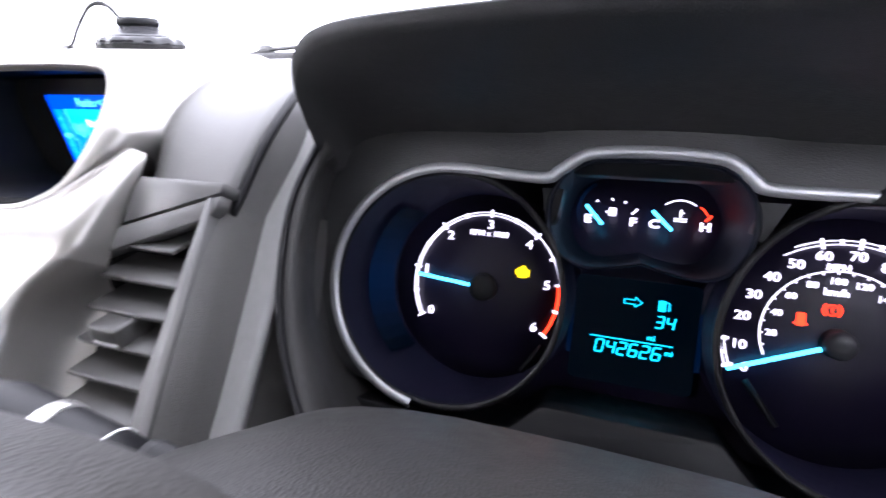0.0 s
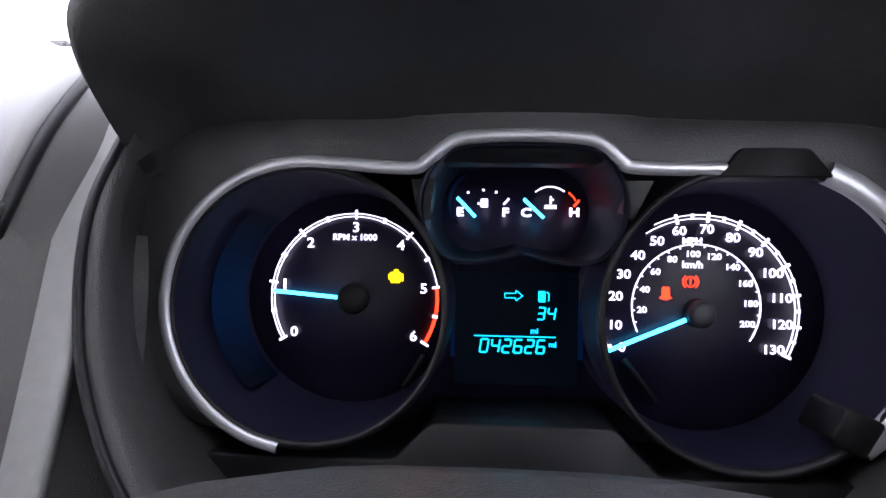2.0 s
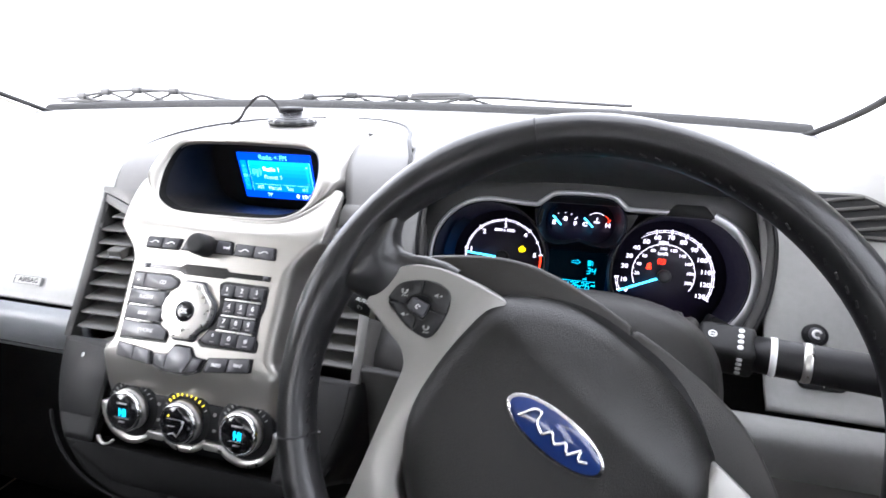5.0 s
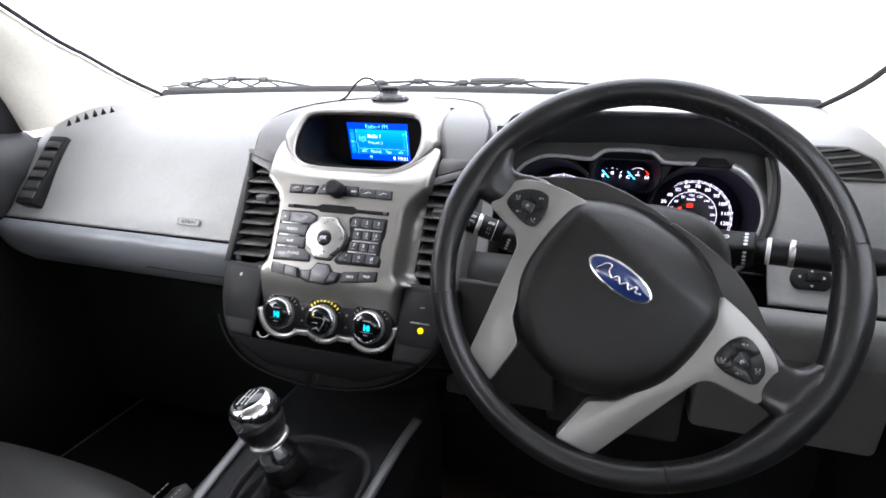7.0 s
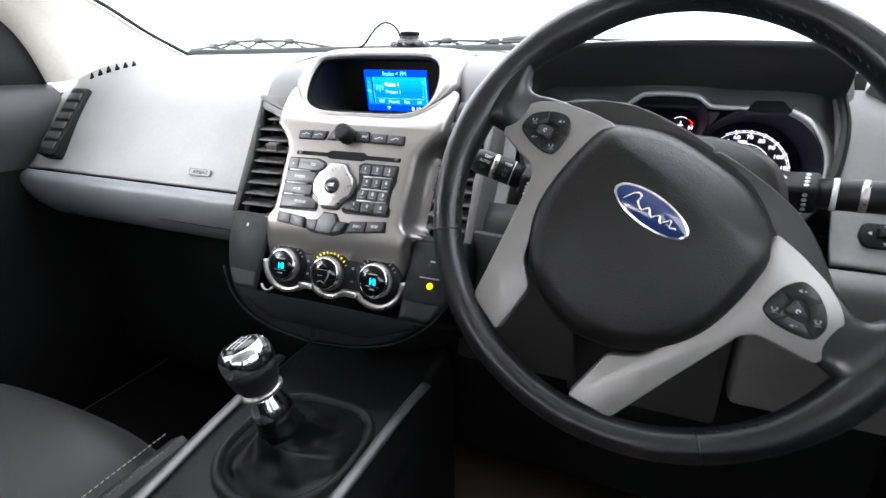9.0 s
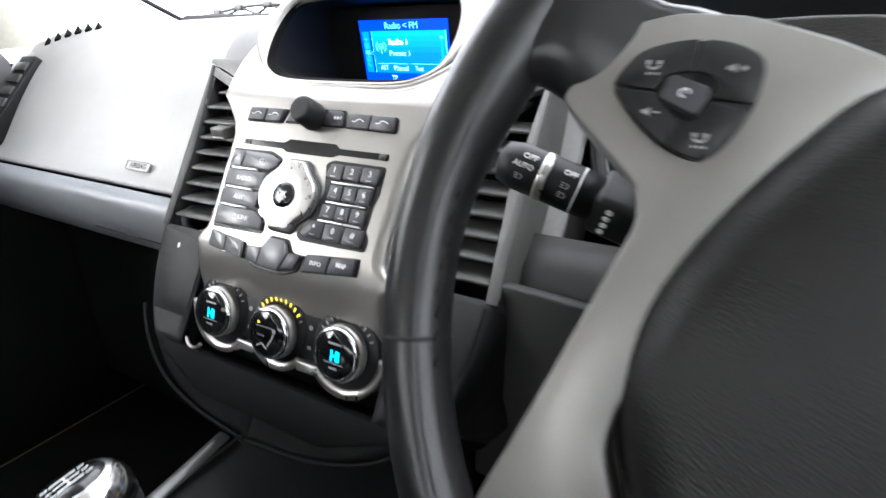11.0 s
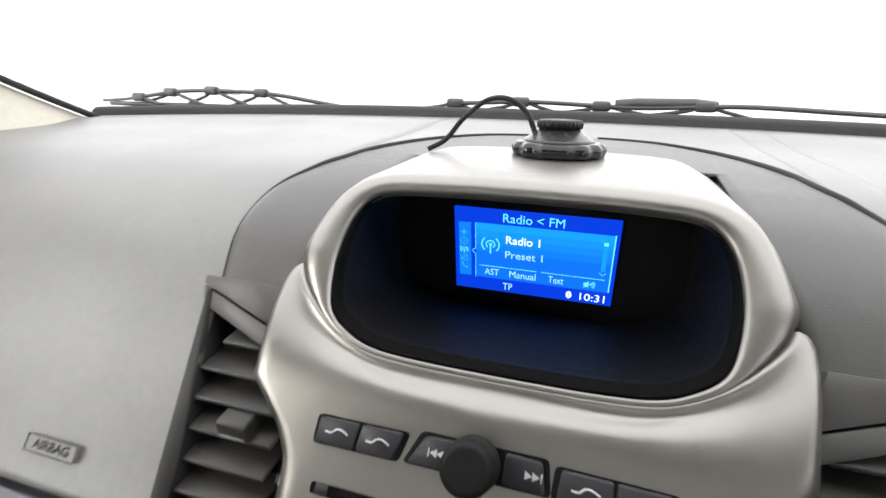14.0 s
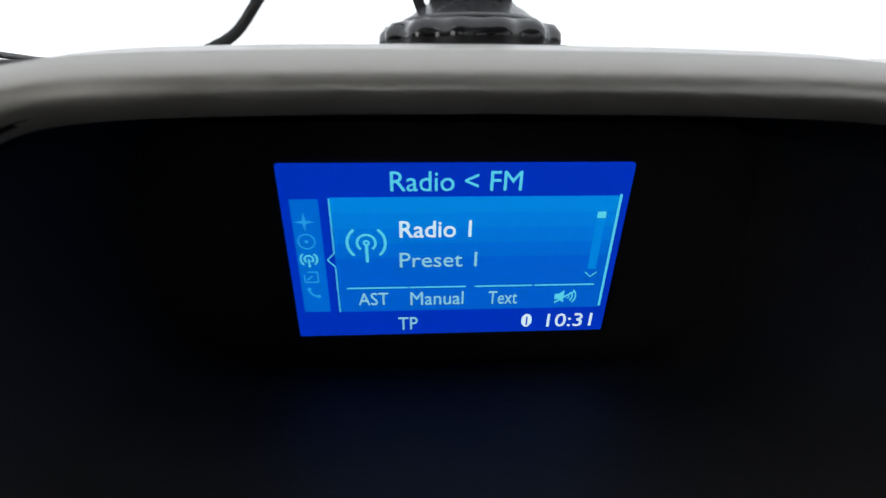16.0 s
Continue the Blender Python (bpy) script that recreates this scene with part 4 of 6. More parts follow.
for k in range(8):
    y = 0.165 + 0.671 * k / 8
    ui_box(0.137, 0.974, y, y + 0.671 / 8, 0.0001, L_PANEL[min(k, 4)])
ui_box(0.026, 0.106, 0.173, 0.832, 0.0001, L_PANEL[3])
for y0, y1 in ((0.168, 0.47), (0.548, 0.838)):
    ui_box(0.1345, 0.1375, y0, y1, 0.0003, L_TEXT_CYAN, "line")
for y0, a in ((0.470, 0.0), (0.509, 1.0)):
    (u0, v0), (u1, v1) = ui(0.136 - 0.022 * a, y0), ui(0.114 + 0.022 * a, y0 + 0.039)
    on_screen("line", tube([SCREEN @ Vector((u0, v0, 0.0003)), SCREEN @ Vector((u1, v1, 0.0003))], 0.0002, 5), L_TEXT_CYAN)
ui_box(0.971, 0.978, 0.157, 0.826, 0.0003, L_TEXT_CYAN, "line")
for a, b in ((0.165, 0.352), (0.358, 0.533), (0.562, 0.745), (0.752, 0.945)):
    ui_box(a, b, 0.680, 0.687, 0.0003, L_TEXT_CYAN, "line")
ui_box(0.914, 0.940, 0.255, 0.585, 0.0003, L_PANEL[0], "scroll_bar")
ui_box(0.914, 0.940, 0.250, 0.285, 0.0004, L_TEXT_CYAN, "scroll_bar")
u, v = ui(0.927, 0.620)
bm = tube([SCREEN @ Vector((u - 0.0022, v + 0.0010, 0.0003)), SCREEN @ Vector((u, v - 0.0010, 0.0003)), SCREEN @ Vector((u + 0.0022, v + 0.0010, 0.0003))], 0.00022, 5)
on_screen("scroll_arrow", bm, L_TEXT_CYAN)
ui_text("Radio < FM", 0.31, 0.68, 0.033, 0.133, L_TEXT_CYAN)
ui_text("Radio 1", 0.332, 0.543, 0.290, 0.383, L_TEXT, 0.00005)
ui_text("Preset 1", 0.330, 0.564, 0.470, 0.557, L_TEXT_SOFT)
ui_text("AST", 0.197, 0.291, 0.712, 0.792, L_TEXT_SOFT)
ui_text("Manual", 0.360, 0.528, 0.712, 0.797, L_TEXT_SOFT)
ui_text("Text", 0.608, 0.701, 0.716, 0.800, L_TEXT_SOFT)
ui_text("TP", 0.319, 0.382, 0.878, 0.962, L_TEXT_SOFT)
ui_text("10:31", 0.809, 0.959, 0.875, 0.965, L_TEXT)
u, v = ui(0.233, 0.412)
q = at(SCREEN, u, v)
bm = ring(0.0028, 0.0036, 0.0003, 0.0004, q, -50, 230, 24)
ring(0.0005, 0.0012, 0.0003, 0.0004, q, 0, 360, 12, bm)
for r in (0.0062,):
    ring(r, r + 0.0009, 0.0003, 0.0004, q, -48, 52, 12, bm)
    ring(r, r + 0.0009, 0.0003, 0.0004, q, 128, 228, 12, bm)
box(-0.0005, 0.0005, -0.0078, -0.0005, 0.0003, 0.0004, 0, q, bm)
on_screen("aerial_symbol", bm, L_TEXT_CYAN)
for i, y in enumerate((0.292, 0.400, 0.502, 0.608, 0.712)):
    u, v = ui(0.060, y)
    q = at(SCREEN, u, v)
    if i == 0:
        bm = prism([(0, 0.0036), (0.0006, 0.0006), (0.0034, 0), (0.0006, -0.0006), (0, -0.0036), (-0.0006, -0.0006), (-0.0034, 0), (-0.0006, 0.0006)], 0.0003, 0.0004, q)
    elif i == 1:
        bm = ring(0.0026, 0.0031, 0.0003, 0.0004, q, 0, 360, 20)
        ring(0.0002, 0.0007, 0.0003, 0.0004, q, 0, 360, 8, bm)
    elif i == 2:
        bm = ring(0.0012, 0.0018, 0.0003, 0.0004, q, -50, 230, 14)
        ring(0.0026, 0.0032, 0.0003, 0.0004, q, -50, 50, 8, bm)
        ring(0.0026, 0.0032, 0.0003, 0.0004, q, 130, 230, 8, bm)
        box(-0.0003, 0.0003, -0.0034, 0.0, 0.0003, 0.0004, 0, q, bm)
    elif i == 3:
        bm = box(-0.0026, 0.0026, -0.0025, -0.0020, 0.0003, 0.0004, 0, q)
        box(-0.0012, 0.0026, 0.0018, 0.0023, 0.0003, 0.0004, 0, q, bm)
        for a in (-0.0026, 0.0021):
            box(a, a + 0.0005, -0.0025, 0.0022 if a > 0 else 0.001, 0.0003, 0.0004, 0, q, bm)
        box(-0.002, 0.0006, -0.0003, 0.0003, 0.0003, 0.0004, 0, at(q, 0, 0, 0, 40), bm)
    else:
        bm = ring(0.0030, 0.0037, 0.0003, 0.0004, at(q, 0.002, 0.002), 180, 270, 10)
        box(-0.0019, -0.0006, 0.0012, 0.0026, 0.0003, 0.0004, 0, q, bm)
        box(0.0012, 0.0026, -0.0019, -0.0006, 0.0003, 0.0004, 0, q, bm)
    on_screen("menu_symbol", bm, L_TEXT_CYAN if i == 2 else L_ICON)
u, v = ui(0.741, 0.921)
on_screen("link_symbol", lathe([(0.0026, 0.0002), (0.0025, 0.0004)], at(SCREEN, u, v) @ Matrix.Diagonal((0.8, 1.2, 1, 1)), 18), L_TEXT)
on_screen("link_rune", box(-0.0003, 0.0003, -0.002, 0.002, 0.0004, 0.0006, 0, at(SCREEN, u, v)), L_BLUE)
u, v = ui(0.857, 0.760)
bm = prism([(-0.004, -0.0012), (-0.0025, -0.0012), (-0.0005, -0.0028), (-0.0005, 0.0028), (-0.0025, 0.0012), (-0.004, 0.0012)], 0.0003, 0.0004, at(SCREEN, u, v))
for r in (0.0012, 0.0025, 0.0038):
    ring(r, r + 0.0005, 0.0003, 0.0004, at(SCREEN, u, v), -45, 45, 8, bm)
box(-0.0048, 0.0042, -0.0003, 0.0003, 0.0004, 0.0005, 0, at(SCREEN, u, v, 0, 35), bm)
on_screen("mute_symbol", bm, L_TEXT_CYAN)

# ---- puck and cable on the pod ----
PUCK = Matrix.Translation((0.004, 0.053, 0.9375))
puck = base("phone_mount", "black plastic suction mount base standing on the pod", "phone mount")
part("scalloped_ring", lathe([(0.030, 0.0), (0.0335, 0.001), (0.0345, 0.004), (0.0342, 0.007), (0.032, 0.0098), (0.027, 0.0108)], PUCK, 120, scallop=0.035, lobes=14), GLOSS, puck)
part("cone", lathe([(0.028, 0.0100), (0.0262, 0.0122), (0.0250, 0.0124), (0.0205, 0.0158), (0.0192, 0.0160), (0.0158, 0.0192), (0.0140, 0.0200), (0.0135, 0.022)], PUCK, 48), PUCK_MAT, puck)
part("top_knob", lathe([(0.013, 0.0195), (0.0166, 0.0203), (0.0170, 0.0242), (0.0156, 0.0262), (0.010, 0.0266)], PUCK, 120, scallop=0.02, lobes=30), BLACK, puck)
cable = thing("cable", tube(spline([(-0.100, 0.050, 0.9365), (-0.086, 0.054, 0.945), (-0.072, 0.055, 0.962), (-0.053, 0.055, 0.9765), (-0.036, 0.055, 0.9775), (-0.022, 0.055, 0.968), (-0.0145, 0.054, 0.953), (-0.012, 0.053, 0.945)], 8), 0.0021, 10), RUBBER, "thin black cable arching to the phone mount", "cable")

# ---- instrument cluster ----
cluster = base("instrument_cluster", "lit black instrument cluster with blue needles", "instrument cluster")
part("face", box(-0.2, 0.2, -0.12, 0.085, -0.012, -0.003, 0, CLUSTER), DIAL_FACE, cluster)
TAC = at(CLUSTER, -0.1018, -0.0115)
SPD = at(CLUSTER, 0.1031, -0.0160)


def cup(cx, cy, r_front, dx, dy, r_back, depth=0.05):
    """The tapering wall from a dial to its ring."""
    rows = []
    for k, bulge in ((0.0, 0.0), (0.25, 0.002), (0.6, 0.003), (1.0, 0.0)):
        c = Vector((dx + (cx - dx) * k, dy + (cy - dy) * k))
        r = r_back + (r_front - r_back) * k + bulge
        rows.append([CLUSTER @ Vector((c.x + r * math.cos(a), c.y + r * math.sin(a), depth * k)) for a in np.linspace(0, 2 * math.pi, 73)])
    return loft(rows)


tacho = part("tachometer", lathe([(0.066, -0.003), (0.066, -0.0002), (0.02, 0.0)], TAC, 60), DIAL_FACE, cluster)
speedo = part("speedometer", lathe([(0.072, -0.003), (0.072, -0.0002), (0.02, 0.0)], SPD, 60), DIAL_FACE, cluster)
part("dial_cup", cup(-0.115, -0.0105, 0.0700, -0.104, -0.0115, 0.064), DIAL_CUP, cluster)
part("dial_cup", cup(0.110, -0.0125, 0.0745, 0.105, -0.016, 0.070), DIAL_CUP, cluster)
part("cup_ring", ring(0.0700, 0.0735, 0.047, 0.052, at(CLUSTER, -0.115, -0.0105), 0, 360, 72), BLACK, cluster)
part("cup_ring", ring(0.0740, 0.0775, 0.047, 0.052, at(CLUSTER, 0.110, -0.0125), 0, 360, 72), BLACK, cluster)
OVAL = [(0.0, 0.0195), (0.014, 0.016), (0.030, 0.0145), (0.042, 0.020), (0.0495, 0.034), (0.050, 0.050), (0.043, 0.064), (0.030, 0.0715), (0.0, 0.073)]
half = [(p.x, p.y) for p in spline([(a, b, 0) for a, b in OVAL], 5)]
oval = [(a - 0.005, b) for a, b in half + [(-a, b) for a, b in reversed(half[1:-1])]]
part("gauge_cup", loft([[CLUSTER @ Vector((-0.004 + (u + 0.004) * f, 0.046 + (v - 0.046) * f, w)) for u, v in oval + oval[:1]] for f, w in ((0.86, 0.0), (0.97, 0.02), (1.0, 0.046), (1.03, 0.05), (1.06, 0.046))]), GAUGE_CUP, cluster)
# dark carrier between the cups
part("carrier", prism(softened([(-0.205, -0.115), (0.205, -0.115), (0.205, -0.094), (0.066, -0.094), (0.044, -0.070), (-0.050, -0.070), (-0.070, -0.090), (-0.205, -0.090)], 0.004), 0.0, 0.046, CLUSTER, 0.002), BLACK, cluster)
for poly in ([(-0.062, 0.056), (-0.050, 0.056), (-0.052, 0.040), (-0.057, 0.030)], [(0.046, 0.056), (0.060, 0.056), (0.050, 0.035), (0.045, 0.040)]):
    part("mask", prism(poly, 0.03, 0.046, CLUSTER), BLACK, cluster, smooth=False)
part("backing", box(-0.215, 0.215, 0.066, 0.11, 0.02, 0.043, 0, CLUSTER), BLACK, cluster)
# silver trim line
def trim(points, width, w=0.052):
    """A slightly domed band along a line of the cluster's face."""
    line = [Vector((p.x, p.y)) for p in spline([(a, b, 0) for a, b in points], 6)]
    rows = []
    for e, h in ((-1.0, -0.004), (-0.95, 0.0), (-0.3, 0.0014), (0.4, 0.0014), (0.95, 0.0), (1.0, -0.004)):
        row = []
        for k, p in enumerate(line):
            t = (line[min(k + 1, len(line) - 1)] - line[max(k - 1, 0)]).normalized()
            q = p + Vector((-t.y, t.x)) * e * width
            row.append(CLUSTER @ Vector((q.x, q.y, w + h)))
        rows.append(row)
    return loft(rows)


arc = [(-0.115 + 0.0745 * math.cos(radians(a)), -0.0105 + 0.0745 * math.sin(radians(a))) for a in range(259, 89, -12)]
TRIM = arc + [(-0.098, 0.0632), (-0.062, 0.0612), (-0.053, 0.0655), (-0.044, 0.0725), (-0.034, 0.0765), (-0.005, 0.078), (0.025, 0.0765), (0.035, 0.0725), (0.043, 0.0655), (0.051, 0.0620), (0.092, 0.0615)]
part("trim_line", trim(TRIM, 0.0032), GAUGE_TRIM, cluster, "brushed silver trim line")
arc = [(0.110 + 0.0800 * math.cos(radians(a)), -0.0125 + 0.0785 * math.sin(radians(a))) for a in range(68, -56, -10)]
part("trim_line", trim(arc, 0.0056), GAUGE_TRIM, cluster, "wide bright trim round the speedometer")
part("trim_cap", prism(softened([(0.088, 0.057), (0.098, 0.0715), (0.130, 0.0715), (0.142, 0.057)], 0.003), 0.035, 0.054, CLUSTER, 0.002), BLACK_SOFT, cluster)
part("trim_cap", prism(softened([(0.150, -0.052), (0.168, -0.060), (0.158, -0.078), (0.142, -0.068)], 0.003), 0.03, 0.055, CLUSTER, 0.002), BLACK_SOFT, cluster)
FULL = TRIM + [(0.110 + 0.0800 * math.cos(radians(q)), -0.0125 + 0.0785 * math.sin(radians(q))) for q in range(68, -56, -10)]
part("surround_plate", loft([[CLUSTER @ Vector((u, v, w)) for u, v in [(p.x, p.y) for p in spline([(a, b, 0) for a, b in line], 6)]] for line, w in ((FULL, 0.050), ([(a * 1.04, b * 1.04 + 0.008) for a, b in FULL], 0.051), ([(a * 1.12, b * 1.12 + 0.015) for a, b in FULL], 0.050), ([(a * 1.4, b * 1.3 + 0.03) for a, b in FULL], 0.035))]), HOOD, cluster)


def dial_marks(parent, frame0, angle, values, r_num, r_out, size, fmt="{:d}", bold=0.00010):
    for k in values:
        a = radians(angle(k))
        part("number", letters(fmt.format(k), size, at(frame0, r_num * math.cos(a), r_num * math.sin(a), 0.0006), bold, squeeze=1.12), L_WHITE, parent, smooth=False)


def ticks(parent, frame0, angles, r0, r1, width, mat):
    for a in angles:
        part("tick", box(r0, r1, -width / 2, width / 2, 0.0002, 0.0008, 0, frame0 @ Matrix.Rotation(radians(a), 4, "Z")), mat, parent, smooth=False)


tac = lambda k: 210 - 40.3 * k  # noqa: E731
for r in (0.0497, 0.0515):
    part("scale_line", ring(r, r + 0.0006, 0.0, 0.0006, TAC, tac(4.0), tac(0), 40), L_WHITE, tacho, smooth=False)
part("scale_line", ring(0.0512, 0.0518, 0.0, 0.0006, TAC, tac(5.0), tac(4.0), 12), L_WHITE, tacho, smooth=False)
part("red_line", ring(0.0500, 0.0520, 0.0, 0.0006, TAC, tac(6.0), tac(5.0), 14), L_RED, tacho, smooth=False)
ticks(tacho, TAC, [tac(k) for k in range(7)], 0.0485, 0.0540, 0.0014, L_WHITE)
ticks(tacho, TAC, [tac(k + 0.5) for k in range(6)], 0.0492, 0.0525, 0.0018, L_WHITE)
dial_marks(tacho, TAC, tac, (0, 2, 3, 4, 5, 6), 0.0432, 0.05, 0.0085)
part("number", letters("1", 0.0085, at(TAC, -0.0435, 0.0075, 0.0006), 0.0004), L_WHITE, tacho, smooth=False)
part("writing", letters("RPM x 1000", 0.0053, at(TAC, 0.0, 0.0372, 0.0006), 0.0001, squeeze=1.05), L_WHITE, tacho, smooth=False)
part("needle", box(0.009, 0.0495, -0.0011, 0.0011, 0.004, 0.0055, 0.0004, TAC @ Matrix.Rotation(radians(175.2), 4, "Z")), L_CYAN, tacho, "lit cyan needle", smooth=False)
part("hub", lathe([(0.0095, 0.0), (0.009, 0.007), (0.007, 0.0085), (0.003, 0.0088)], TAC, 28), BLACK, tacho)
lampq = at(TAC, 0.0255, 0.0140)
ENGINE = [(-0.0046, -0.0022), (-0.0046, 0.0012), (-0.0034, 0.0012), (-0.0034, 0.0024), (-0.0012, 0.0024), (-0.0012, 0.0040), (0.0016, 0.0040), (0.0016, 0.0024), (0.0030, 0.0024), (0.0030, 0.0010), (0.0046, 0.0018), (0.0046, -0.0034), (0.0030, -0.0026), (0.0024, -0.0042), (-0.0030, -0.0042), (-0.0034, -0.0022)]
part("engine_lamp", prism(ENGINE, 0.0, 0.0005, lampq), L_AMBER, tacho, "lit amber engine lamp", smooth=False)

spd = lambda k: 202.5 - 1.65 * k if k <= 60 else 103.5 - 1.844 * (k - 60)  # noqa: E731
part("scale_line", ring(0.0575, 0.0581, 0.0, 0.0006, SPD, spd(130), spd(52), 50), L_WHITE, speedo, smooth=False)
part("scale_line", ring(0.0553, 0.0559, 0.0, 0.0006, SPD, spd(130), spd(48), 50), L_WHITE, speedo, smooth=False)
for r in (0.0553, 0.0575):
    part("scale_line", ring(r, r + 0.0006, 0.0, 0.0006, SPD, spd(11), spd(0), 10), L_WHITE, speedo, smooth=False)
ticks(speedo, SPD, [spd(k) for k in [0, 10] + list(range(60, 131, 10))], 0.0535, 0.0595, 0.0016, L_WHITE)
ticks(speedo, SPD, [spd(k + 5) for k in [0] + list(range(60, 130, 10))], 0.0553, 0.0585, 0.0016, L_WHITE)
dial_marks(speedo, SPD, lambda k: spd(k) + (4 if k < 20 else 0), [k for k in range(0, 131, 10) if k not in (60, 70)], 0.0484, 0.056, 0.0076)
dial_marks(speedo, SPD, spd, (60, 70), 0.0494, 0.056, 0.0074)
KMH = at(SPD, -0.0010, 0.0035)
kmh = lambda k: 207 - 1.125 * k  # noqa: E731
part("scale_line", ring(0.0366, 0.0373, 0.0, 0.0006, KMH, -32, 205, 48), L_WHITE, speedo, smooth=False)
ticks(speedo, KMH, [kmh(k) for k in range(10, 201, 10)], 0.0353, 0.037, 0.0007, L_WHITE)
dial_marks(speedo, KMH, kmh, range(20, 201, 20), 0.0312, 0.037, 0.0052, bold=0.00008)
part("writing", letters("MPH", 0.0052, at(SPD, -0.004, 0.0422, 0.0006), 0.0002, squeeze=1.1), L_WHITE, speedo, smooth=False)
part("writing", letters("km/h", 0.0060, at(SPD, -0.0035, 0.0283, 0.0006), 0.0001), L_WHITE, speedo, smooth=False)
part("needle", box(0.009, 0.0580, -0.0012, 0.0012, 0.004, 0.0055, 0.0004, SPD @ Matrix.Rotation(radians(203.5), 4, "Z")), L_CYAN, speedo, "lit cyan needle", smooth=False)
part("hub", lathe([(0.0085, 0.0), (0.008, 0.007), (0.006, 0.0085), (0.003, 0.0088)], SPD, 28), BUTTON, speedo)
q = at(SPD, -0.0042, 0.0183)
bm = ring(0.0027, 0.0033, 0.0, 0.0005, q, 0, 360, 24)
ring(0.0042, 0.0048, 0.0, 0.0005, q, -50, 50, 10, bm)
ring(0.0042, 0.0048, 0.0, 0.0005, q, 130, 230, 10, bm)
box(-0.0004, 0.0004, -0.0004, 0.0018, 0.0, 0.0005, 0, q, bm)
box(-0.0004, 0.0004, -0.0016, -0.0009, 0.0, 0.0005, 0, q, bm)
part("brake_lamp", bm, L_RED, speedo, "lit red brake lamp", smooth=False)
q = at(SPD, -0.0184, 0.0112)
bm = prism(rounded(-0.0022, 0.0022, -0.0038, 0.0038, 0.001), 0.0, 0.0005, q)
box(0.002, 0.0045, -0.0008, 0.0000, 0.0, 0.0005, 0, at(q, 0, 0, 0, -35), bm)
box(-0.0045, -0.002, -0.0008, 0.0000, 0.0, 0.0005, 0, at(q, 0, 0, 0, 35), bm)
part("door_lamp", bm, L_RED, speedo, "lit red open-door lamp", smooth=False)
part("trip_stalk", tube([CLUSTER @ Vector((0.060, -0.044, 0.004)), CLUSTER @ Vector((0.076, -0.066, 0.012))], 0.0021, 10), BLACK, cluster)
part("trip_stalk", tube([CLUSTER @ Vector((-0.058, -0.045, 0.004)), CLUSTER @ Vector((-0.069, -0.062, 0.012))], 0.0019, 10), BLACK, cluster)

# blue light bleed inside the cups, put in as soft glowing bands along the walls
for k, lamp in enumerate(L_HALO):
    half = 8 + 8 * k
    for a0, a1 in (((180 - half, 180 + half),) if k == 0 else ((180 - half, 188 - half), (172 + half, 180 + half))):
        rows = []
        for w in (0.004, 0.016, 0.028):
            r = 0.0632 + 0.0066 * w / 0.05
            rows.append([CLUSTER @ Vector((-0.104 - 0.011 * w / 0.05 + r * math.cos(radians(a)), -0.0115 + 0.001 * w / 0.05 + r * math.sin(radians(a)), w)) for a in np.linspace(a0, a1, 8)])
        part("halo", loft(rows), lamp, tacho, "dim blue glow added inside the cluster")
        part("halo", ring(0.0190, 0.0208, 0.004, 0.005, at(CLUSTER, -0.024, 0.047), a0 - 10, a1 - 10, 8), lamp, cluster, "dim blue glow added inside the cluster", smooth=False)
# glints beside the trip display, put in as dim glowing strips
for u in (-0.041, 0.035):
    part("halo", box(u - 0.0012, u + 0.0012, -0.045, -0.010, 0.001, 0.004, 0, CLUSTER), L_HALO[1], cluster, "dim blue glow added inside the cluster", smooth=False)

# small gauges
def small(name, bm, mat):
    part(name, bm, mat, cluster, smooth=False)


small("needle", tube([CLUSTER @ Vector((-0.0395, 0.0505, 0.003)), CLUSTER @ Vector((-0.0285, 0.0390, 0.003))], 0.0010, 6), L_CYAN)
small("needle", tube([CLUSTER @ Vector((0.0000, 0.0500, 0.003)), CLUSTER @ Vector((0.0120, 0.0388, 0.003))], 0.0010, 6), L_CYAN)
for t, u, v in (("E", -0.0378, 0.0418), ("F", -0.0105, 0.0418), ("C", 0.0018, 0.0418), ("H", 0.0303, 0.0422)):
    small("letter", letters(t, 0.0070, at(CLUSTER, u, v, 0.0006), 0.0003, squeeze=1.25), L_WHITE)
for u, v in ((-0.0330, 0.0538), (-0.0239, 0.0553), (-0.0162, 0.0541)):
    small("tick", box(-0.0007, 0.0007, -0.0007, 0.0007, 0.0, 0.0006, 0, at(CLUSTER, u, v)), L_WHITE)
small("tick", box(-0.0006, 0.0006, -0.0024, 0.0024, 0.0, 0.0006, 0, at(CLUSTER, -0.0100, 0.0486, 0, -40)), L_WHITE)
q = at(CLUSTER, 0.0160, 0.0440)
small("scale_line", ring(0.0132, 0.0140, 0.0, 0.0006, q, 52, 130, 16), L_WHITE)
small("scale_line", ring(0.0132, 0.0140, 0.0, 0.0006, at(CLUSTER, 0.0190, 0.0430), 28, 55, 8), L_RED)
small("scale_line", box(-0.0006, 0.0006, -0.0024, 0.0024, 0.0, 0.0006, 0, at(CLUSTER, 0.0316, 0.0478, 0, -40)), L_RED)
small("fuel_symbol", prism(rounded(-0.0022, 0.0022, -0.0026, 0.0026, 0.0006), 0.0, 0.0005, at(CLUSTER, -0.0232, 0.0475)), L_WHITE)
small("fuel_symbol", prism([(-0.0034, -0.001), (-0.0034, 0.001), (-0.0048, 0)], 0.0, 0.0005, at(CLUSTER, -0.0228, 0.0472)), L_WHITE)
bm = box(-0.0005, 0.0005, -0.0012, 0.0034, 0.0, 0.0005, 0, at(CLUSTER, 0.0163, 0.0485))
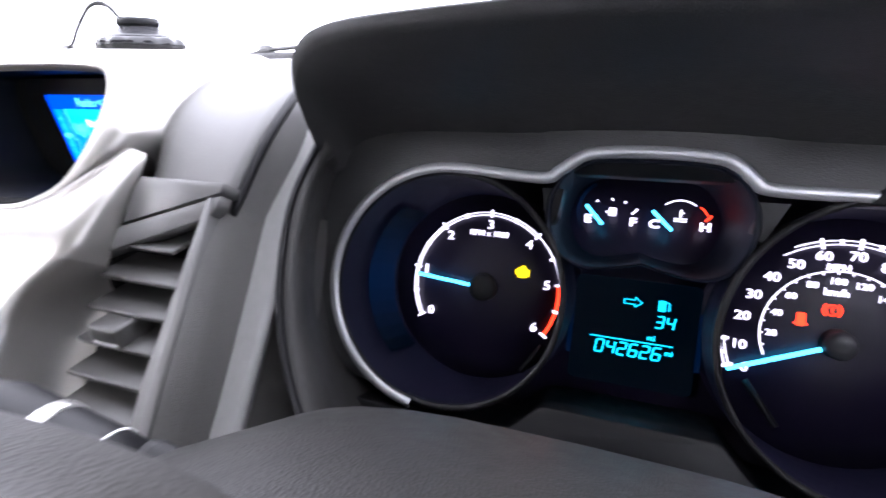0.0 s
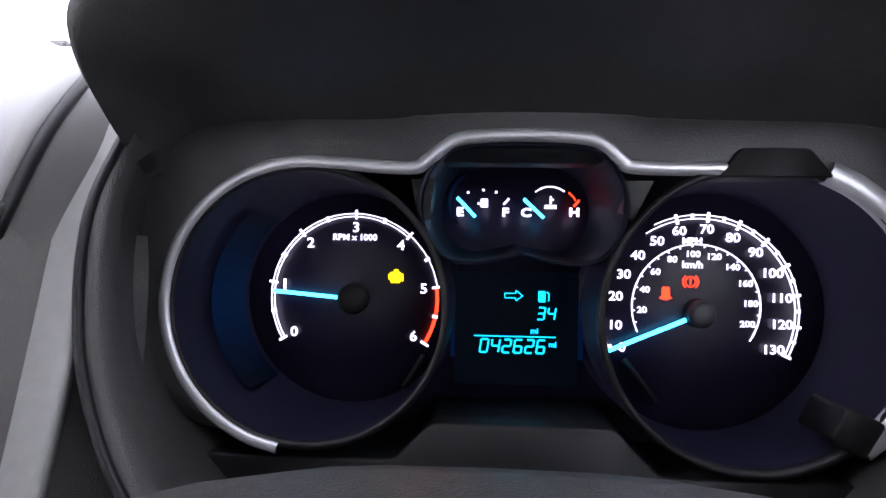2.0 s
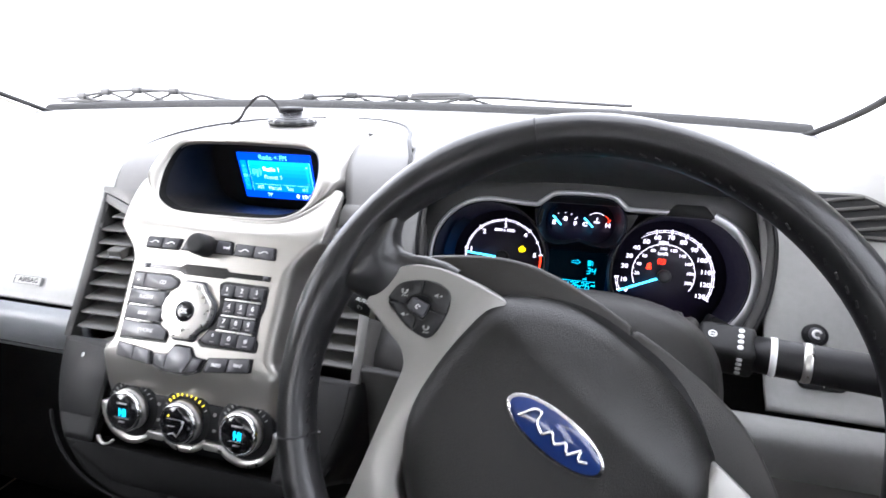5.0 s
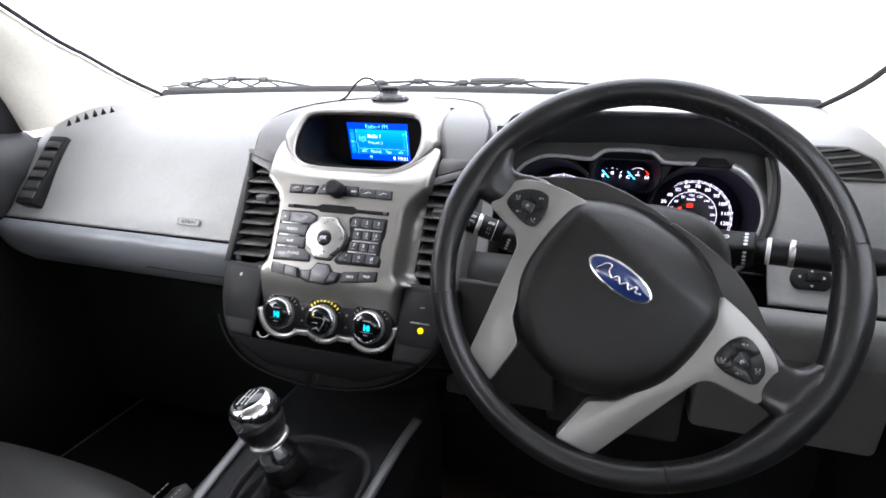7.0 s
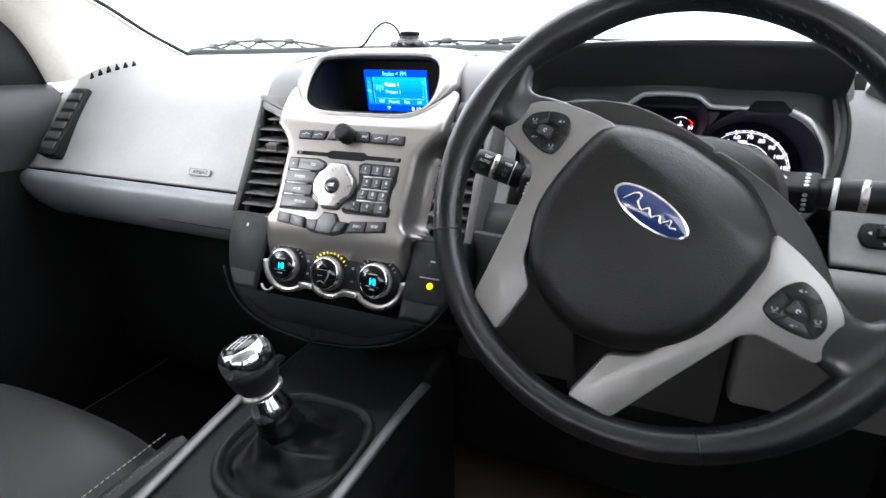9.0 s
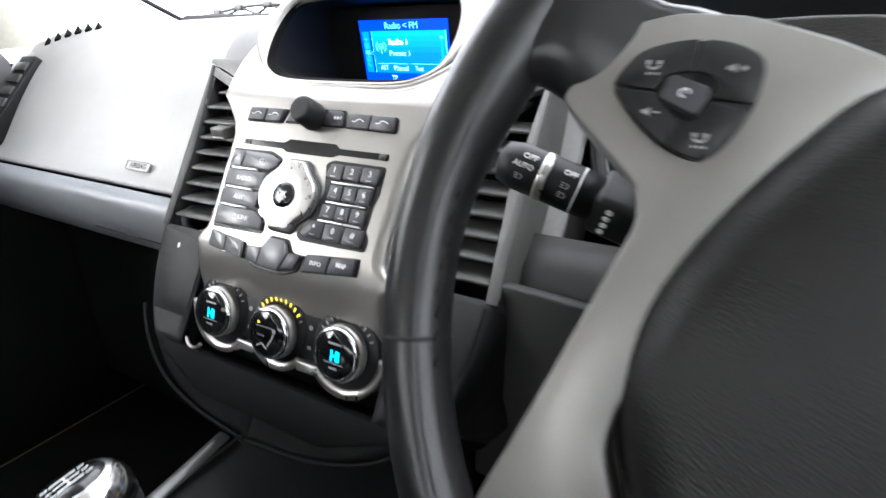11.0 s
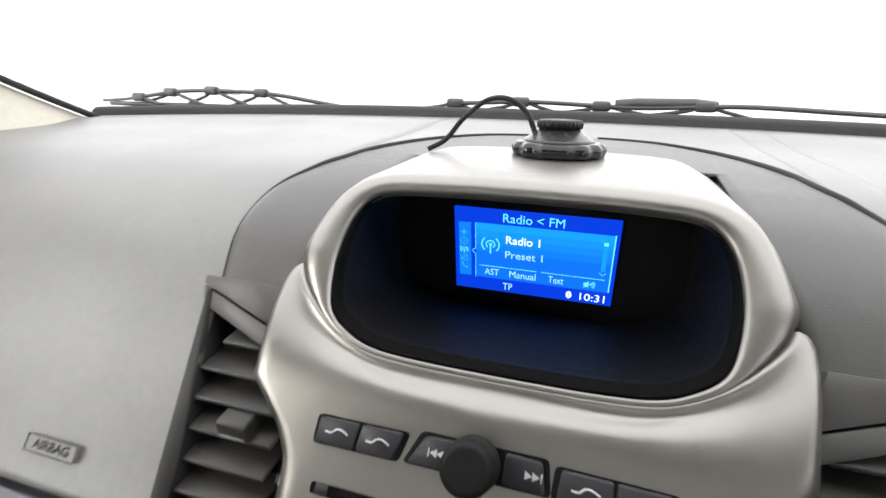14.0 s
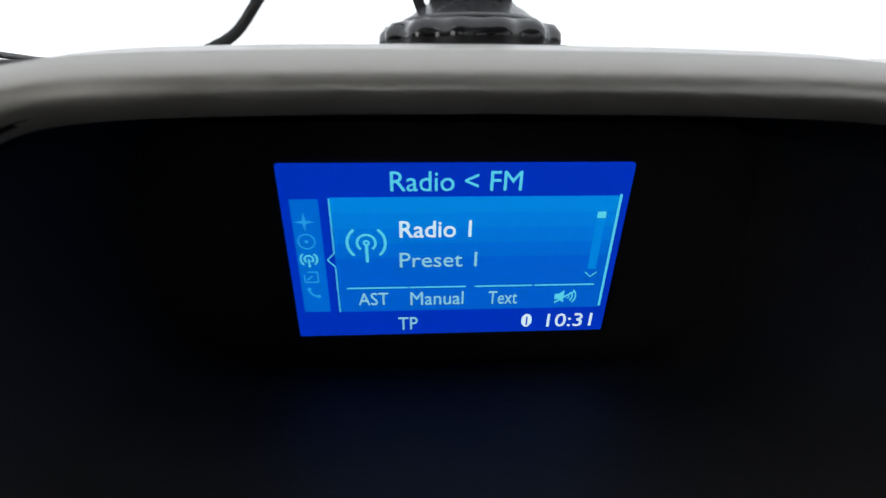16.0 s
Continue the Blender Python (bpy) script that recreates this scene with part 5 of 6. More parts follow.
for k in (-0.0022, -0.0036):
    box(-0.0036, 0.0036, k - 0.0004, k + 0.0004, 0.0, 0.0005, 0, at(CLUSTER, 0.0163, 0.0485), bm)
box(0.0005, 0.0018, 0.001, 0.0018, 0.0, 0.0005, 0, at(CLUSTER, 0.0163, 0.0485), bm)
small("heat_symbol", bm, L_WHITE)

# trip display
lcd = part("trip_display", prism(rounded(-0.040, 0.034, -0.062, 0.006, 0.004), -0.003, 0.0, CLUSTER), L_LCD_DIM, cluster, "cyan trip display", smooth=False)
def seg(name, bm):
    part(name, bm, L_LCD, lcd, smooth=False)


STROKES = {"0": "abcdef", "2": "abged", "3": "abgcd", "4": "fgbc", "6": "afgecd"}


def figures(name, text, u, v, pitch):
    """Leaning figures of lit bars, each figure a mesh of its own."""
    hw, hh, th = pitch * 0.33, pitch * 0.58, pitch * 0.075
    for n, c in enumerate(text):
        bm = bmesh.new()
        x = u + (n - (len(text) - 1) / 2) * pitch
        m = at(CLUSTER, x, v) @ Matrix(((1, 0.14, 0, 0), (0, 1, 0, 0), (0, 0, 1, 0), (0, 0, 0, 1)))
        for k in STROKES[c]:
            if k in "agd":
                y = {"a": hh, "g": 0.0, "d": -hh}[k]
                box(-hw * 0.85, hw * 0.85, y - th, y + th, 0.0, 0.0005, 0, m, bm)
            else:
                y = hh / 2 if k in "fb" else -hh / 2
                z = -hw if k in "fe" else hw
                box(z - th, z + th, y - hh * 0.46, y + hh * 0.46, 0.0, 0.0005, 0, m, bm)
        seg(name, bm)


q = at(CLUSTER, -0.0045, -0.0080)
outline = [(-0.0055, 0.0014), (0.0010, 0.0014), (0.0010, 0.0032), (0.0052, 0.0), (0.0010, -0.0032), (0.0010, -0.0014), (-0.0055, -0.0014), (-0.0055, 0.0014)]
bm = bmesh.new()
for a, b in zip(outline, outline[1:]):
    tube([q @ Vector((*a, 0.0003)), q @ Vector((*b, 0.0003))], 0.0003, 5, bm=bm)
seg("arrow_symbol", bm)
seg("pump_symbol", prism(rounded(-0.0024, 0.0018, -0.0034, 0.0034, 0.0006), 0.0, 0.0005, at(CLUSTER, 0.0125, -0.0083)))
seg("pump_symbol", tube([CLUSTER @ Vector((0.0150, -0.0055, 0.0004)), CLUSTER @ Vector((0.0163, -0.0065, 0.0004)), CLUSTER @ Vector((0.0163, -0.0110, 0.0004))], 0.0004, 6))
figures("range_number", "34", 0.0150, -0.0185, 0.0062)
seg("unit", letters("mi", 0.0048, at(CLUSTER, 0.0080, -0.0292, 0.0004), 0.0001))
seg("rule", box(-0.0284, 0.0208, -0.0330, -0.0324, 0.0, 0.0005, 0, CLUSTER))
figures("odometer", "042626", -0.0050, -0.0386, 0.0068)
seg("unit", letters("mi", 0.0048, at(CLUSTER, 0.0190, -0.0372, 0.0004), 0.0001))

# ---- hood over the instruments ----
hood = base("cluster_hood", "dark moulded hood over the instruments", "hood")
RIM = [(-0.186, -0.035, 0.862), (-0.186, -0.052, 0.885), (-0.184, -0.066, 0.908), (-0.174, -0.078, 0.925), (-0.150, -0.092, 0.9345), (-0.10, -0.106, 0.9375), (0.0, -0.118, 0.939)]
BACKL = [(-0.188, 0.0, 0.846), (-0.186, 0.003, 0.852), (-0.182, 0.006, 0.858), (-0.170, 0.008, 0.864), (-0.14, 0.010, 0.868), (-0.09, 0.012, 0.870), (0.0, 0.014, 0.874)]
TOPB = [(-0.205, -0.018, 0.868), (-0.203, -0.012, 0.888), (-0.202, 0.010, 0.905), (-0.195, 0.04, 0.916), (-0.17, 0.09, 0.922), (-0.11, 0.13, 0.925), (0.0, 0.15, 0.926)]
off = Vector((0.43, 0, 0))


def both(line):
    return [p + off for p in spline(line + [(-x, y, z) for x, y, z in reversed(line[:-1])], 6)]


rim, backl, topb = both(RIM), both(BACKL), both(TOPB)
lipo = [a.lerp(b, 0.07) + Vector((0, 0, 0.0035)) for a, b in zip(rim, topb)]
lipi = [a.lerp(b, 0.05) - Vector((0, 0, 0.004)) for a, b in zip(rim, backl)]
mid = [a.lerp(b, 0.5) + Vector((0, 0, 0.004)) for a, b in zip(rim, backl)]
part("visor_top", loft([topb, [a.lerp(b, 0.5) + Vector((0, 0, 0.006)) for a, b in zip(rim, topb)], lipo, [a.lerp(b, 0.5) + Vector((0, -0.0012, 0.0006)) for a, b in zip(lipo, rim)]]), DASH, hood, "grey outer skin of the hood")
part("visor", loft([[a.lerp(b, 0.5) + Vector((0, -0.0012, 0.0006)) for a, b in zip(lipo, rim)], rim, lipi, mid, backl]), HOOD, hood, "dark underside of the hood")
# binnacle sides under the hood
for s in (-1, 1):
    out_ = [(s * 0.187, -0.036, 0.882), (s * 0.191, -0.066, 0.848), (s * 0.188, -0.088, 0.808), (s * 0.178, -0.104, 0.776), (s * 0.158, -0.120, 0.745), (s * 0.125, -0.134, 0.712)]
    mid_ = [(s * 0.184, -0.038, 0.876), (s * 0.184, -0.068, 0.846), (s * 0.179, -0.090, 0.806), (s * 0.168, -0.106, 0.774), (s * 0.148, -0.122, 0.742), (s * 0.115, -0.136, 0.709)]
    in_ = [(s * 0.186, -0.022, 0.870), (s * 0.197, -0.028, 0.840), (s * 0.199, -0.034, 0.80), (s * 0.192, -0.045, 0.765), (s * 0.175, -0.055, 0.725), (s * 0.145, -0.065, 0.69)]
    back_ = [(x * 1.04, y + 0.075, z) for x, y, z in in_]
    rows = [[p + off for p in spline(q, 6)] for q in (out_, mid_, [tuple(0.5 * (a + b) for a, b in zip(p, q)) for p, q in zip(mid_, in_)], in_, back_)]
    part("side_wall", loft(rows), BINNACLE, hood)
    part("side_groove", tube([p + off for p in spline([(x + s * 0.001, y - 0.001, z) for x, y, z in out_], 6)], 0.0022, 8), BLACK, hood)

# ---- steering column, stalks and wheel ----
column = base("steering_column", "dark grey plastic steering column cover", "steering column")
axis = Vector((0, -math.cos(TILT), math.sin(TILT)))
upw = Vector((0, math.sin(TILT), math.cos(TILT)))
rows = []
for k, hw, top, low in ((0.030, 0.085, 0.070, -0.07), (0.040, 0.105, 0.086, -0.08), (0.060, 0.118, 0.095, -0.085), (0.10, 0.124, 0.098, -0.085), (0.15, 0.122, 0.096, -0.085), (0.19, 0.112, 0.085, -0.085), (0.25, 0.09, 0.06, -0.085)):
    c = Vector((COLUMN_X, -0.348, 0.80)) - axis * k
    row = []
    for i in range(49):
        a = 2 * math.pi * i / 48
        x = hw * math.copysign(abs(math.cos(a)) ** 0.6, math.cos(a))
        h = top - 0.011 if math.sin(a) > 0 else -low
        y = h * math.copysign(abs(math.sin(a)) ** 0.6, math.sin(a))
        x *= 0.66 + 0.34 * max(0.0, min(1.0, (y - 0.012) / 0.05)) if x < 0 else 1.0
        row.append(c + Vector((x - 0.008, 0, 0)) + upw * y)
    rows.append(row)
part("shroud", loft(rows, cap=False), SHROUD, column)



def stalk(s):
    st = base("column_stalk", "black control stalk with white symbols", "stalk", group="column stalks")
    p0, p1 = Vector((COLUMN_X + s * 0.090, -0.205, 0.794 if s > 0 else 0.768)), Vector((COLUMN_X + s * 0.255, -0.252 if s > 0 else -0.222, 0.806 if s > 0 else 0.822))
    d = (p1 - p0).normalized()
    cut = 0.0 if s > 0 else 0.054
    up = (Vector((0, -0.45, 0.9)) - d * d.dot(Vector((0, -0.45, 0.9)))).normalized()
    m = Matrix((d, up, d.cross(up))).transposed().to_4x4()
    m.translation = p0
    turn = m @ Matrix.Rotation(radians(90), 4, "Y")
    part("collar", lathe([(0.024, -0.040), (0.0245, -0.010), (0.0225, -0.007), (0.0225, -0.003), (0.0245, -0.001), (0.0240, 0.004), (0.0205, 0.006), (0.0205, 0.009), (0.0218, 0.011), (0.0205, 0.015), (0.017, 0.018)], turn, 32), SHROUD, st, "ribbed rubber boot")
    part("block", box(0.018, 0.060, -0.0155, 0.0155, -0.0155, 0.0155, 0.005, m), BLACK_SOFT, st)
    part("rod", lathe([(0.0145, 0.058), (0.0150, 0.075), (0.0150, 0.100), (0.0150, 0.165 - cut), (0.0125, 0.175 - cut), (0.006, 0.178 - cut)], turn, 28), BLACK, st)
    part("ring", lathe([(0.0152, 0.090), (0.0155, 0.092), (0.0155, 0.0945), (0.0152, 0.096)], turn, 28), SILVER_LIGHT, st, "bright ring")
    f = m @ Matrix.Rotation(radians(-52), 4, "X") @ Matrix.Translation((0, 0, 0.0157))
    for face in ((m @ Matrix.Rotation(radians(-90), 4, "X"), m) if s > 0 else (m @ Matrix.Rotation(radians(180), 4, "X"),)):
        for i in range(4):
            part("symbol", lathe([(0.0023, 0.0155), (0.0021, 0.0158)], at(face, 0.049, 0.0085 - 0.0057 * i), 10), MARK, st)
        part("symbol", ring(0.0022, 0.0034, 0.0155, 0.0158, at(face, 0.029, 0.001), 0, 360, 16), MARK, st)
        part("symbol", box(0.026, 0.032, 0.0004, 0.0014, 0.0155, 0.0159, 0, face), MARK, st)
    if s < 0:
        n0 = Vector((0.1, -0.86, 0.5))
        n0 = (n0 - d * n0.dot(d)).normalized()
        for text, size, along, lift in (("OFF", 0.0052, 0.104, 0.0042), ("AUTO", 0.0046, 0.106, -0.0020), ("OFF", 0.0050, 0.078, 0.0040)):
            k = math.asin(lift / 0.0152)
            g = Matrix((-d, n0.cross(-d), n0)).transposed().to_4x4()
            g.translation = p0 + d * along
            part("print", letters(text, size, g @ Matrix.Rotation(-k, 4, "X") @ Matrix.Translation((0, 0, 0.0155)), 0.0001), MARK, st, smooth=False)
        for along, turn_by in ((0.078, -14), (0.078, -36), (0.106, -34)):
            g = Matrix((-d, n0.cross(-d), n0)).transposed().to_4x4()
            g.translation = p0 + d * along
            g = g @ Matrix.Rotation(radians(-turn_by), 4, "X") @ Matrix.Translation((0, 0, 0.0153))
            bm = ring(0.0012, 0.0018, 0.0, 0.0003, g, -90, 90, 10)
            for e in (-0.0014, 0.0, 0.0014):
                box(-0.0032, -0.0010, e - 0.00025, e + 0.00025, 0.0, 0.0003, 0, g, bm)
            part("symbol", bm, MARK_DIM, st)
    part("band", ring(0.0149, 0.0154, 0.069 if s > 0 else 0.0705, 0.0735 if s > 0 else 0.0715, turn, 0, 360, 28), MARK, st, "thin white band")


stalk(1)
stalk(-1)

wheel = base("steering_wheel", "black leather steering wheel with silver spokes", "steering wheel")


def rim_section(a, n=20):
    """The rim's cross-section at an angle: a little fatter at the thumb rests."""
    deg = math.degrees(a) % 360
    fat = sum(math.exp(-((deg - c) / 13) ** 2) for c in (28, 152, -8, 188, 352))
    rx, rw = 0.0138 + 0.0030 * fat, 0.0148 + 0.002 * fat
    return [((0.1895 - 0.0015 * fat + rx * math.cos(b)) * math.cos(a), (0.1895 - 0.0015 * fat + rx * math.cos(b)) * math.sin(a), rw * math.sin(b)) for b in [2 * math.pi * j / n for j in range(n)]]


part("rim", loft([[WHEEL @ Vector(p) for p in rim_section(2 * math.pi * i / 128)] for i in range(129)], closed=True), LEATHER, wheel, "worn black leather rim")
for deg in (47, 133, 223, 317):
    sec = [WHEEL @ Vector(((0.1895 + 0.0137 * math.cos(b)) * math.cos(radians(deg)), (0.1895 + 0.0137 * math.cos(b)) * math.sin(radians(deg)), 0.0147 * math.sin(b))) for b in [2 * math.pi * j / 24 for j in range(25)]]
    part("seam", tube(sec, 0.0007, 6, cap=False), BLACK, wheel)
bm = bmesh.new()
for i in range(120):
    deg = 3 * i
    if any(abs((deg - c + 180) % 360 - 180) < 17 for c in (0, 180)) or 225 < deg < 315:
        continue
    a = radians(deg)
    c = WHEEL @ Vector((0.1768 * math.cos(a), 0.1768 * math.sin(a), 0.006))
    e = WHEEL @ Vector((0.1770 * math.cos(a + 0.022), 0.1770 * math.sin(a + 0.022), 0.0085))
    tube([c, e], 0.0007, 5, bm=bm)
tagged(part("stitching", bm, BLACK_SOFT, wheel), kind="stuff")
HUB = [(0.0, 0.0695), (0.022, 0.0685), (0.042, 0.0640), (0.060, 0.0555), (0.073, 0.0465), (0.0830, 0.0370), (0.0885, 0.012), (0.0905, -0.025), (0.086, -0.06), (0.070, -0.09), (0.045, -0.112), (0.015, -0.124), (0.0, -0.125)]
half = [(p.x, p.y) for p in spline([(a, b, 0) for a, b in HUB], 4)]
hub = half + [(-a, b) for a, b in reversed(half[1:-1])]


def hub_height(u, v, f):
    """The airbag cover: a shallow dome below, and a facet that leans back to the column above the ridge."""
    w = float(np.interp(f, (0.0, 0.45, 0.70, 0.86, 0.94, 0.985, 1.0), (0.0185, 0.018, 0.0165, 0.0135, 0.0090, 0.003, -0.003)))
    lean = max(0.0, v - 0.018 + 0.06 * u)
    return w - 0.72 * lean * lean / (lean + 0.008)


rows = [[WHEEL @ Vector((u, v, -0.055)) for u, v in hub]]
for f in (1.0, 0.985, 0.96, 0.93, 0.90, 0.86, 0.82, 0.77, 0.72, 0.67, 0.62, 0.57, 0.52, 0.47, 0.42, 0.36, 0.30, 0.20, 0.10, 0.02):
    rows.append([WHEEL @ Vector((u * f, -0.02 + (v + 0.02) * f, hub_height(u * f, -0.02 + (v + 0.02) * f, f))) for u, v in hub])
bm = loft(rows, closed=True, cap=True)
part("airbag_cover", bm, HUB_MAT, wheel, "black grained airbag cover")
part("cover_gap", loft([[WHEEL @ Vector((u * f, -0.02 + (v + 0.02) * f, -0.055 if k else hub_height(u, v, 1.0) - 0.007)) for u, v in hub] for f, k in ((1.012, 1), (1.012, 0), (1.0, 0), (1.0, 1))], closed=True), BLACK, wheel)
part("back_cover", prism([(u * 1.0, v) for u, v in hub], -0.06, -0.02, WHEEL), BLACK_SOFT, wheel)
ARM = [(0.0755, 0.0385), (0.100, 0.0355), (0.125, 0.0295), (0.143, 0.0203), (0.1545, 0.0085), (0.1562, -0.010), (0.1563, -0.0245), (0.1150, -0.0320), (0.1065, -0.040), (0.0905, -0.105), (0.0780, -0.1595), (0.041, -0.1695), (0.043, -0.120), (0.0635, -0.1035), (0.0775, -0.068), (0.0865, -0.020), (0.084, 0.008)]
PODS = [(0.1035, -0.0145), (0.1110, -0.0174), (0.1200, -0.0178), (0.1310, -0.0160), (0.1430, -0.0122), (0.1448, -0.0030), (0.1425, 0.0050), (0.1330, 0.0145), (0.1210, 0.0203), (0.1105, 0.0200), (0.1045, 0.0100), (0.1022, -0.0050)]
for s in (1, -1):
    sp = part("spoke", prism(softened([(s * u, v) for u, v in ARM], 0.005), -0.020, 0.0035, WHEEL, 0.0026, 3), SPOKE, wheel, "satin silver spoke trim")
    part("spoke_back", prism(softened([(s * u, v) for u, v in ((0.147, 0.0180), (0.146, 0.0285), (0.128, 0.0425), (0.112, 0.0535), (0.0985, 0.0615), (0.080, 0.0690), (0.055, 0.0735), (0.025, 0.0755), (0.0, 0.0755), (0.0, 0.010), (0.135, -0.018), (0.145, -0.005))], 0.006), -0.046, -0.022, WHEEL, 0.006, 3), SPOKE_BACK, wheel, "grey plastic back of the spoke")
    rows = []
    for u, lo, hi, mid, deep in ((0.118, 0.000, 0.0345, -0.016, 0.0095), (0.128, -0.015, 0.0335, -0.014, 0.0115), (0.142, -0.0215, 0.0285, -0.011, 0.0118), (0.150, -0.0225, 0.0238, -0.008, 0.0118), (0.157, -0.0230, 0.0215, -0.005, 0.0120), (0.163, -0.0235, 0.0235, -0.003, 0.0122), (0.168, -0.0240, 0.0310, -0.001, 0.0124), (0.173, -0.0270, 0.0430, 0.0, 0.0126), (0.180, -0.0340, 0.0490, 0.0, 0.0120), (0.186, -0.0400, 0.0500, 0.0, 0.0100)):
        rows.append([WHEEL @ Vector((s * u, 0.5 * (lo + hi) + 0.5 * (hi - lo) * math.copysign(abs(math.cos(b)) ** 0.75, math.cos(b)), mid + deep * math.copysign(abs(math.sin(b)) ** 0.75, math.sin(b)))) for b in [2 * math.pi * j / 36 for j in range(37)]])
    part("thumb_rest", loft([[p for p in row] for row in rows]), LEATHER, wheel, "black leather thumb rest")
    keys = part("key_pod", prism(softened([(s * u, v) for u, v in PODS], 0.006), 0.0, 0.0055, WHEEL, 0.0022, 3), BLACK, wheel, "black key pod")
    cu, cv = sum(u for u, _ in PODS) / len(PODS), sum(v for _, v in PODS) / len(PODS)
    rim_line = [(p.x, p.y) for p in spline([(u, v, 0) for u, v in PODS], 6, closed=True)]
    for k in range(4):
        fan = [(u, v) for u, v in rim_line if abs((math.degrees(math.atan2(v - cv, u - cu)) - (90 * k + 20) + 180) % 360 - 180) < 44.4]
        fan.sort(key=lambda q: (math.degrees(math.atan2(q[1] - cv, q[0] - cu)) - (90 * k + 20) + 180) % 360)
        key_line = [(s * (cu + (u - cu) * 0.955), cv + (v - cv) * 0.945) for u, v in fan] + [(s * (cu + (u - cu) * 0.40), cv + (v - cv) * 0.40) for u, v in reversed(fan)]
        key = part("key", prism(key_line, 0.004, 0.0068, WHEEL, 0.0008), KEYTOP, keys)
        mu, mv = (s * (cu + (fan[len(fan) // 2][0] - cu) * 0.66), cv + (fan[len(fan) // 2][1] - cv) * 0.66)
        q = at(WHEEL, mu, mv, 0.0068, 31)
        if k % 2:
            bm = prism([(-0.0028, -0.0006), (-0.0016, -0.0006), (-0.0004, -0.0016), (-0.0004, 0.0016), (-0.0016, 0.0006), (-0.0028, 0.0006)], 0.0, 0.0003, q)
            box(0.0008, 0.0026, -0.0003, 0.0003, 0.0, 0.0003, 0, q, bm)
            if k == 1:
                box(0.0014, 0.0020, -0.0009, 0.0009, 0.0, 0.0003, 0, q, bm)
        else:
            bm = ring(0.0016, 0.0023, 0.0, 0.0003, at(q, 0, 0.0006), 200, 340 + 40 * (k == 2), 10)
            box(-0.0024, -0.0010, 0.0002, 0.0014, 0.0, 0.0003, 0, q, bm)
            box(0.0010, 0.0024, 0.0002, 0.0014, 0.0, 0.0003, 0, q, bm)
            for e in (-0.0018, -0.0002, 0.0014):
                box(e, e + 0.0008, -0.0034, -0.0026, 0.0, 0.0003, 0, q, bm)
        part("print", bm, MARK_DIM, key, smooth=False)
    middle = part("middle_key", prism(softened([(cu - 0.0062, cv + 0.0070), (cu - 0.0068, cv - 0.0045), (cu + 0.0078, cv + 0.0010)] if s > 0 else [(s * u, v) for u, v in ((cu - 0.0075, cv - 0.0040), (cu + 0.0060, cv - 0.0055), (cu + 0.0078, cv + 0.0030), (cu - 0.0055, cv + 0.0058))], 0.0022), 0.0045, 0.0084, WHEEL, 0.0016, 3), BUTTON, keys)
    part("print", ring(0.0010, 0.0017, 0.0084, 0.0087, at(WHEEL, s * cu, cv), 20, 300, 12), MARK, middle, smooth=False)


def oval_line(a, b, n=48):
    return [(-0.006 + a * math.cos(t), -0.0065 + b * math.sin(t)) for t in [2 * math.pi * i / n for i in range(n)]]


badge = part("badge", prism(oval_line(0.0345, 0.0138), 0.012, 0.0205, WHEEL, 0.0015, 3), CHROME, wheel, "oval blue and silver badge")
part("enamel", prism(oval_line(0.0320, 0.0118), 0.0195, 0.0209, WHEEL, 0.0006), BLUE_BADGE, badge)
curl = [(-0.029, -0.0110), (-0.024, -0.002), (-0.019, -0.001), (-0.018, -0.007), (-0.012, -0.0105), (-0.008, -0.006), (-0.003, -0.0105), (0.002, -0.006), (0.006, -0.0105), (0.011, -0.004), (0.013, -0.009), (0.018, -0.007)]
part("script_shape", tube([WHEEL @ Vector((p.x, p.y, 0.0212)) for p in spline([(a, b, 0) for a, b in curl], 6)], 0.0010, 6), CHROME, badge)

# ---- gear console, lever, seat ----
tunnel = base("gear_console", "dark plastic console between the seats", "car console")
bm = loft([[(x, y, z) for x, z in ((-0.13, 0.0), (-0.125, 0.36), (-0.108, 0.44), (-0.09, 0.452), (0.0, 0.452), (0.128, 0.452), (0.143, 0.442), (0.152, 0.36), (0.158, 0.0))] for y in (-0.10, -0.2, -0.3, -0.4, -0.55, -0.8, -1.1)])
part("body", bm, BLACK_SOFT, tunnel)
part("trim_rail", tube(spline([(-0.100, -0.24, 0.462), (-0.094, -0.32, 0.457), (-0.084, -0.42, 0.455), (-0.072, -0.50, 0.455), (-0.060, -0.62, 0.455)], 6), 0.0085, 10, squash=0.5), RAIL, tunnel, "dark silver trim rail")
part("trim_rail", tube(spline([(0.150, -0.22, 0.462), (0.142, -0.277, 0.458), (0.1375, -0.357, 0.455), (0.136, -0.42, 0.455), (0.133, -0.48, 0.455), (0.126, -0.62, 0.455)], 6), 0.0085, 10, squash=0.5), RAIL, tunnel, "dark silver trim rail")


def gaiter_oval(r, a):
    """The rim of the gaiter's opening: square towards the dashboard, round towards the seats."""
    e = 0.62 if math.sin(a) > 0 else 0.92
    return 0.040 + r * 0.082 * math.copysign(abs(math.cos(a)) ** e, math.cos(a)), -0.392 + r * 0.090 * math.copysign(abs(math.sin(a)) ** e, math.sin(a))


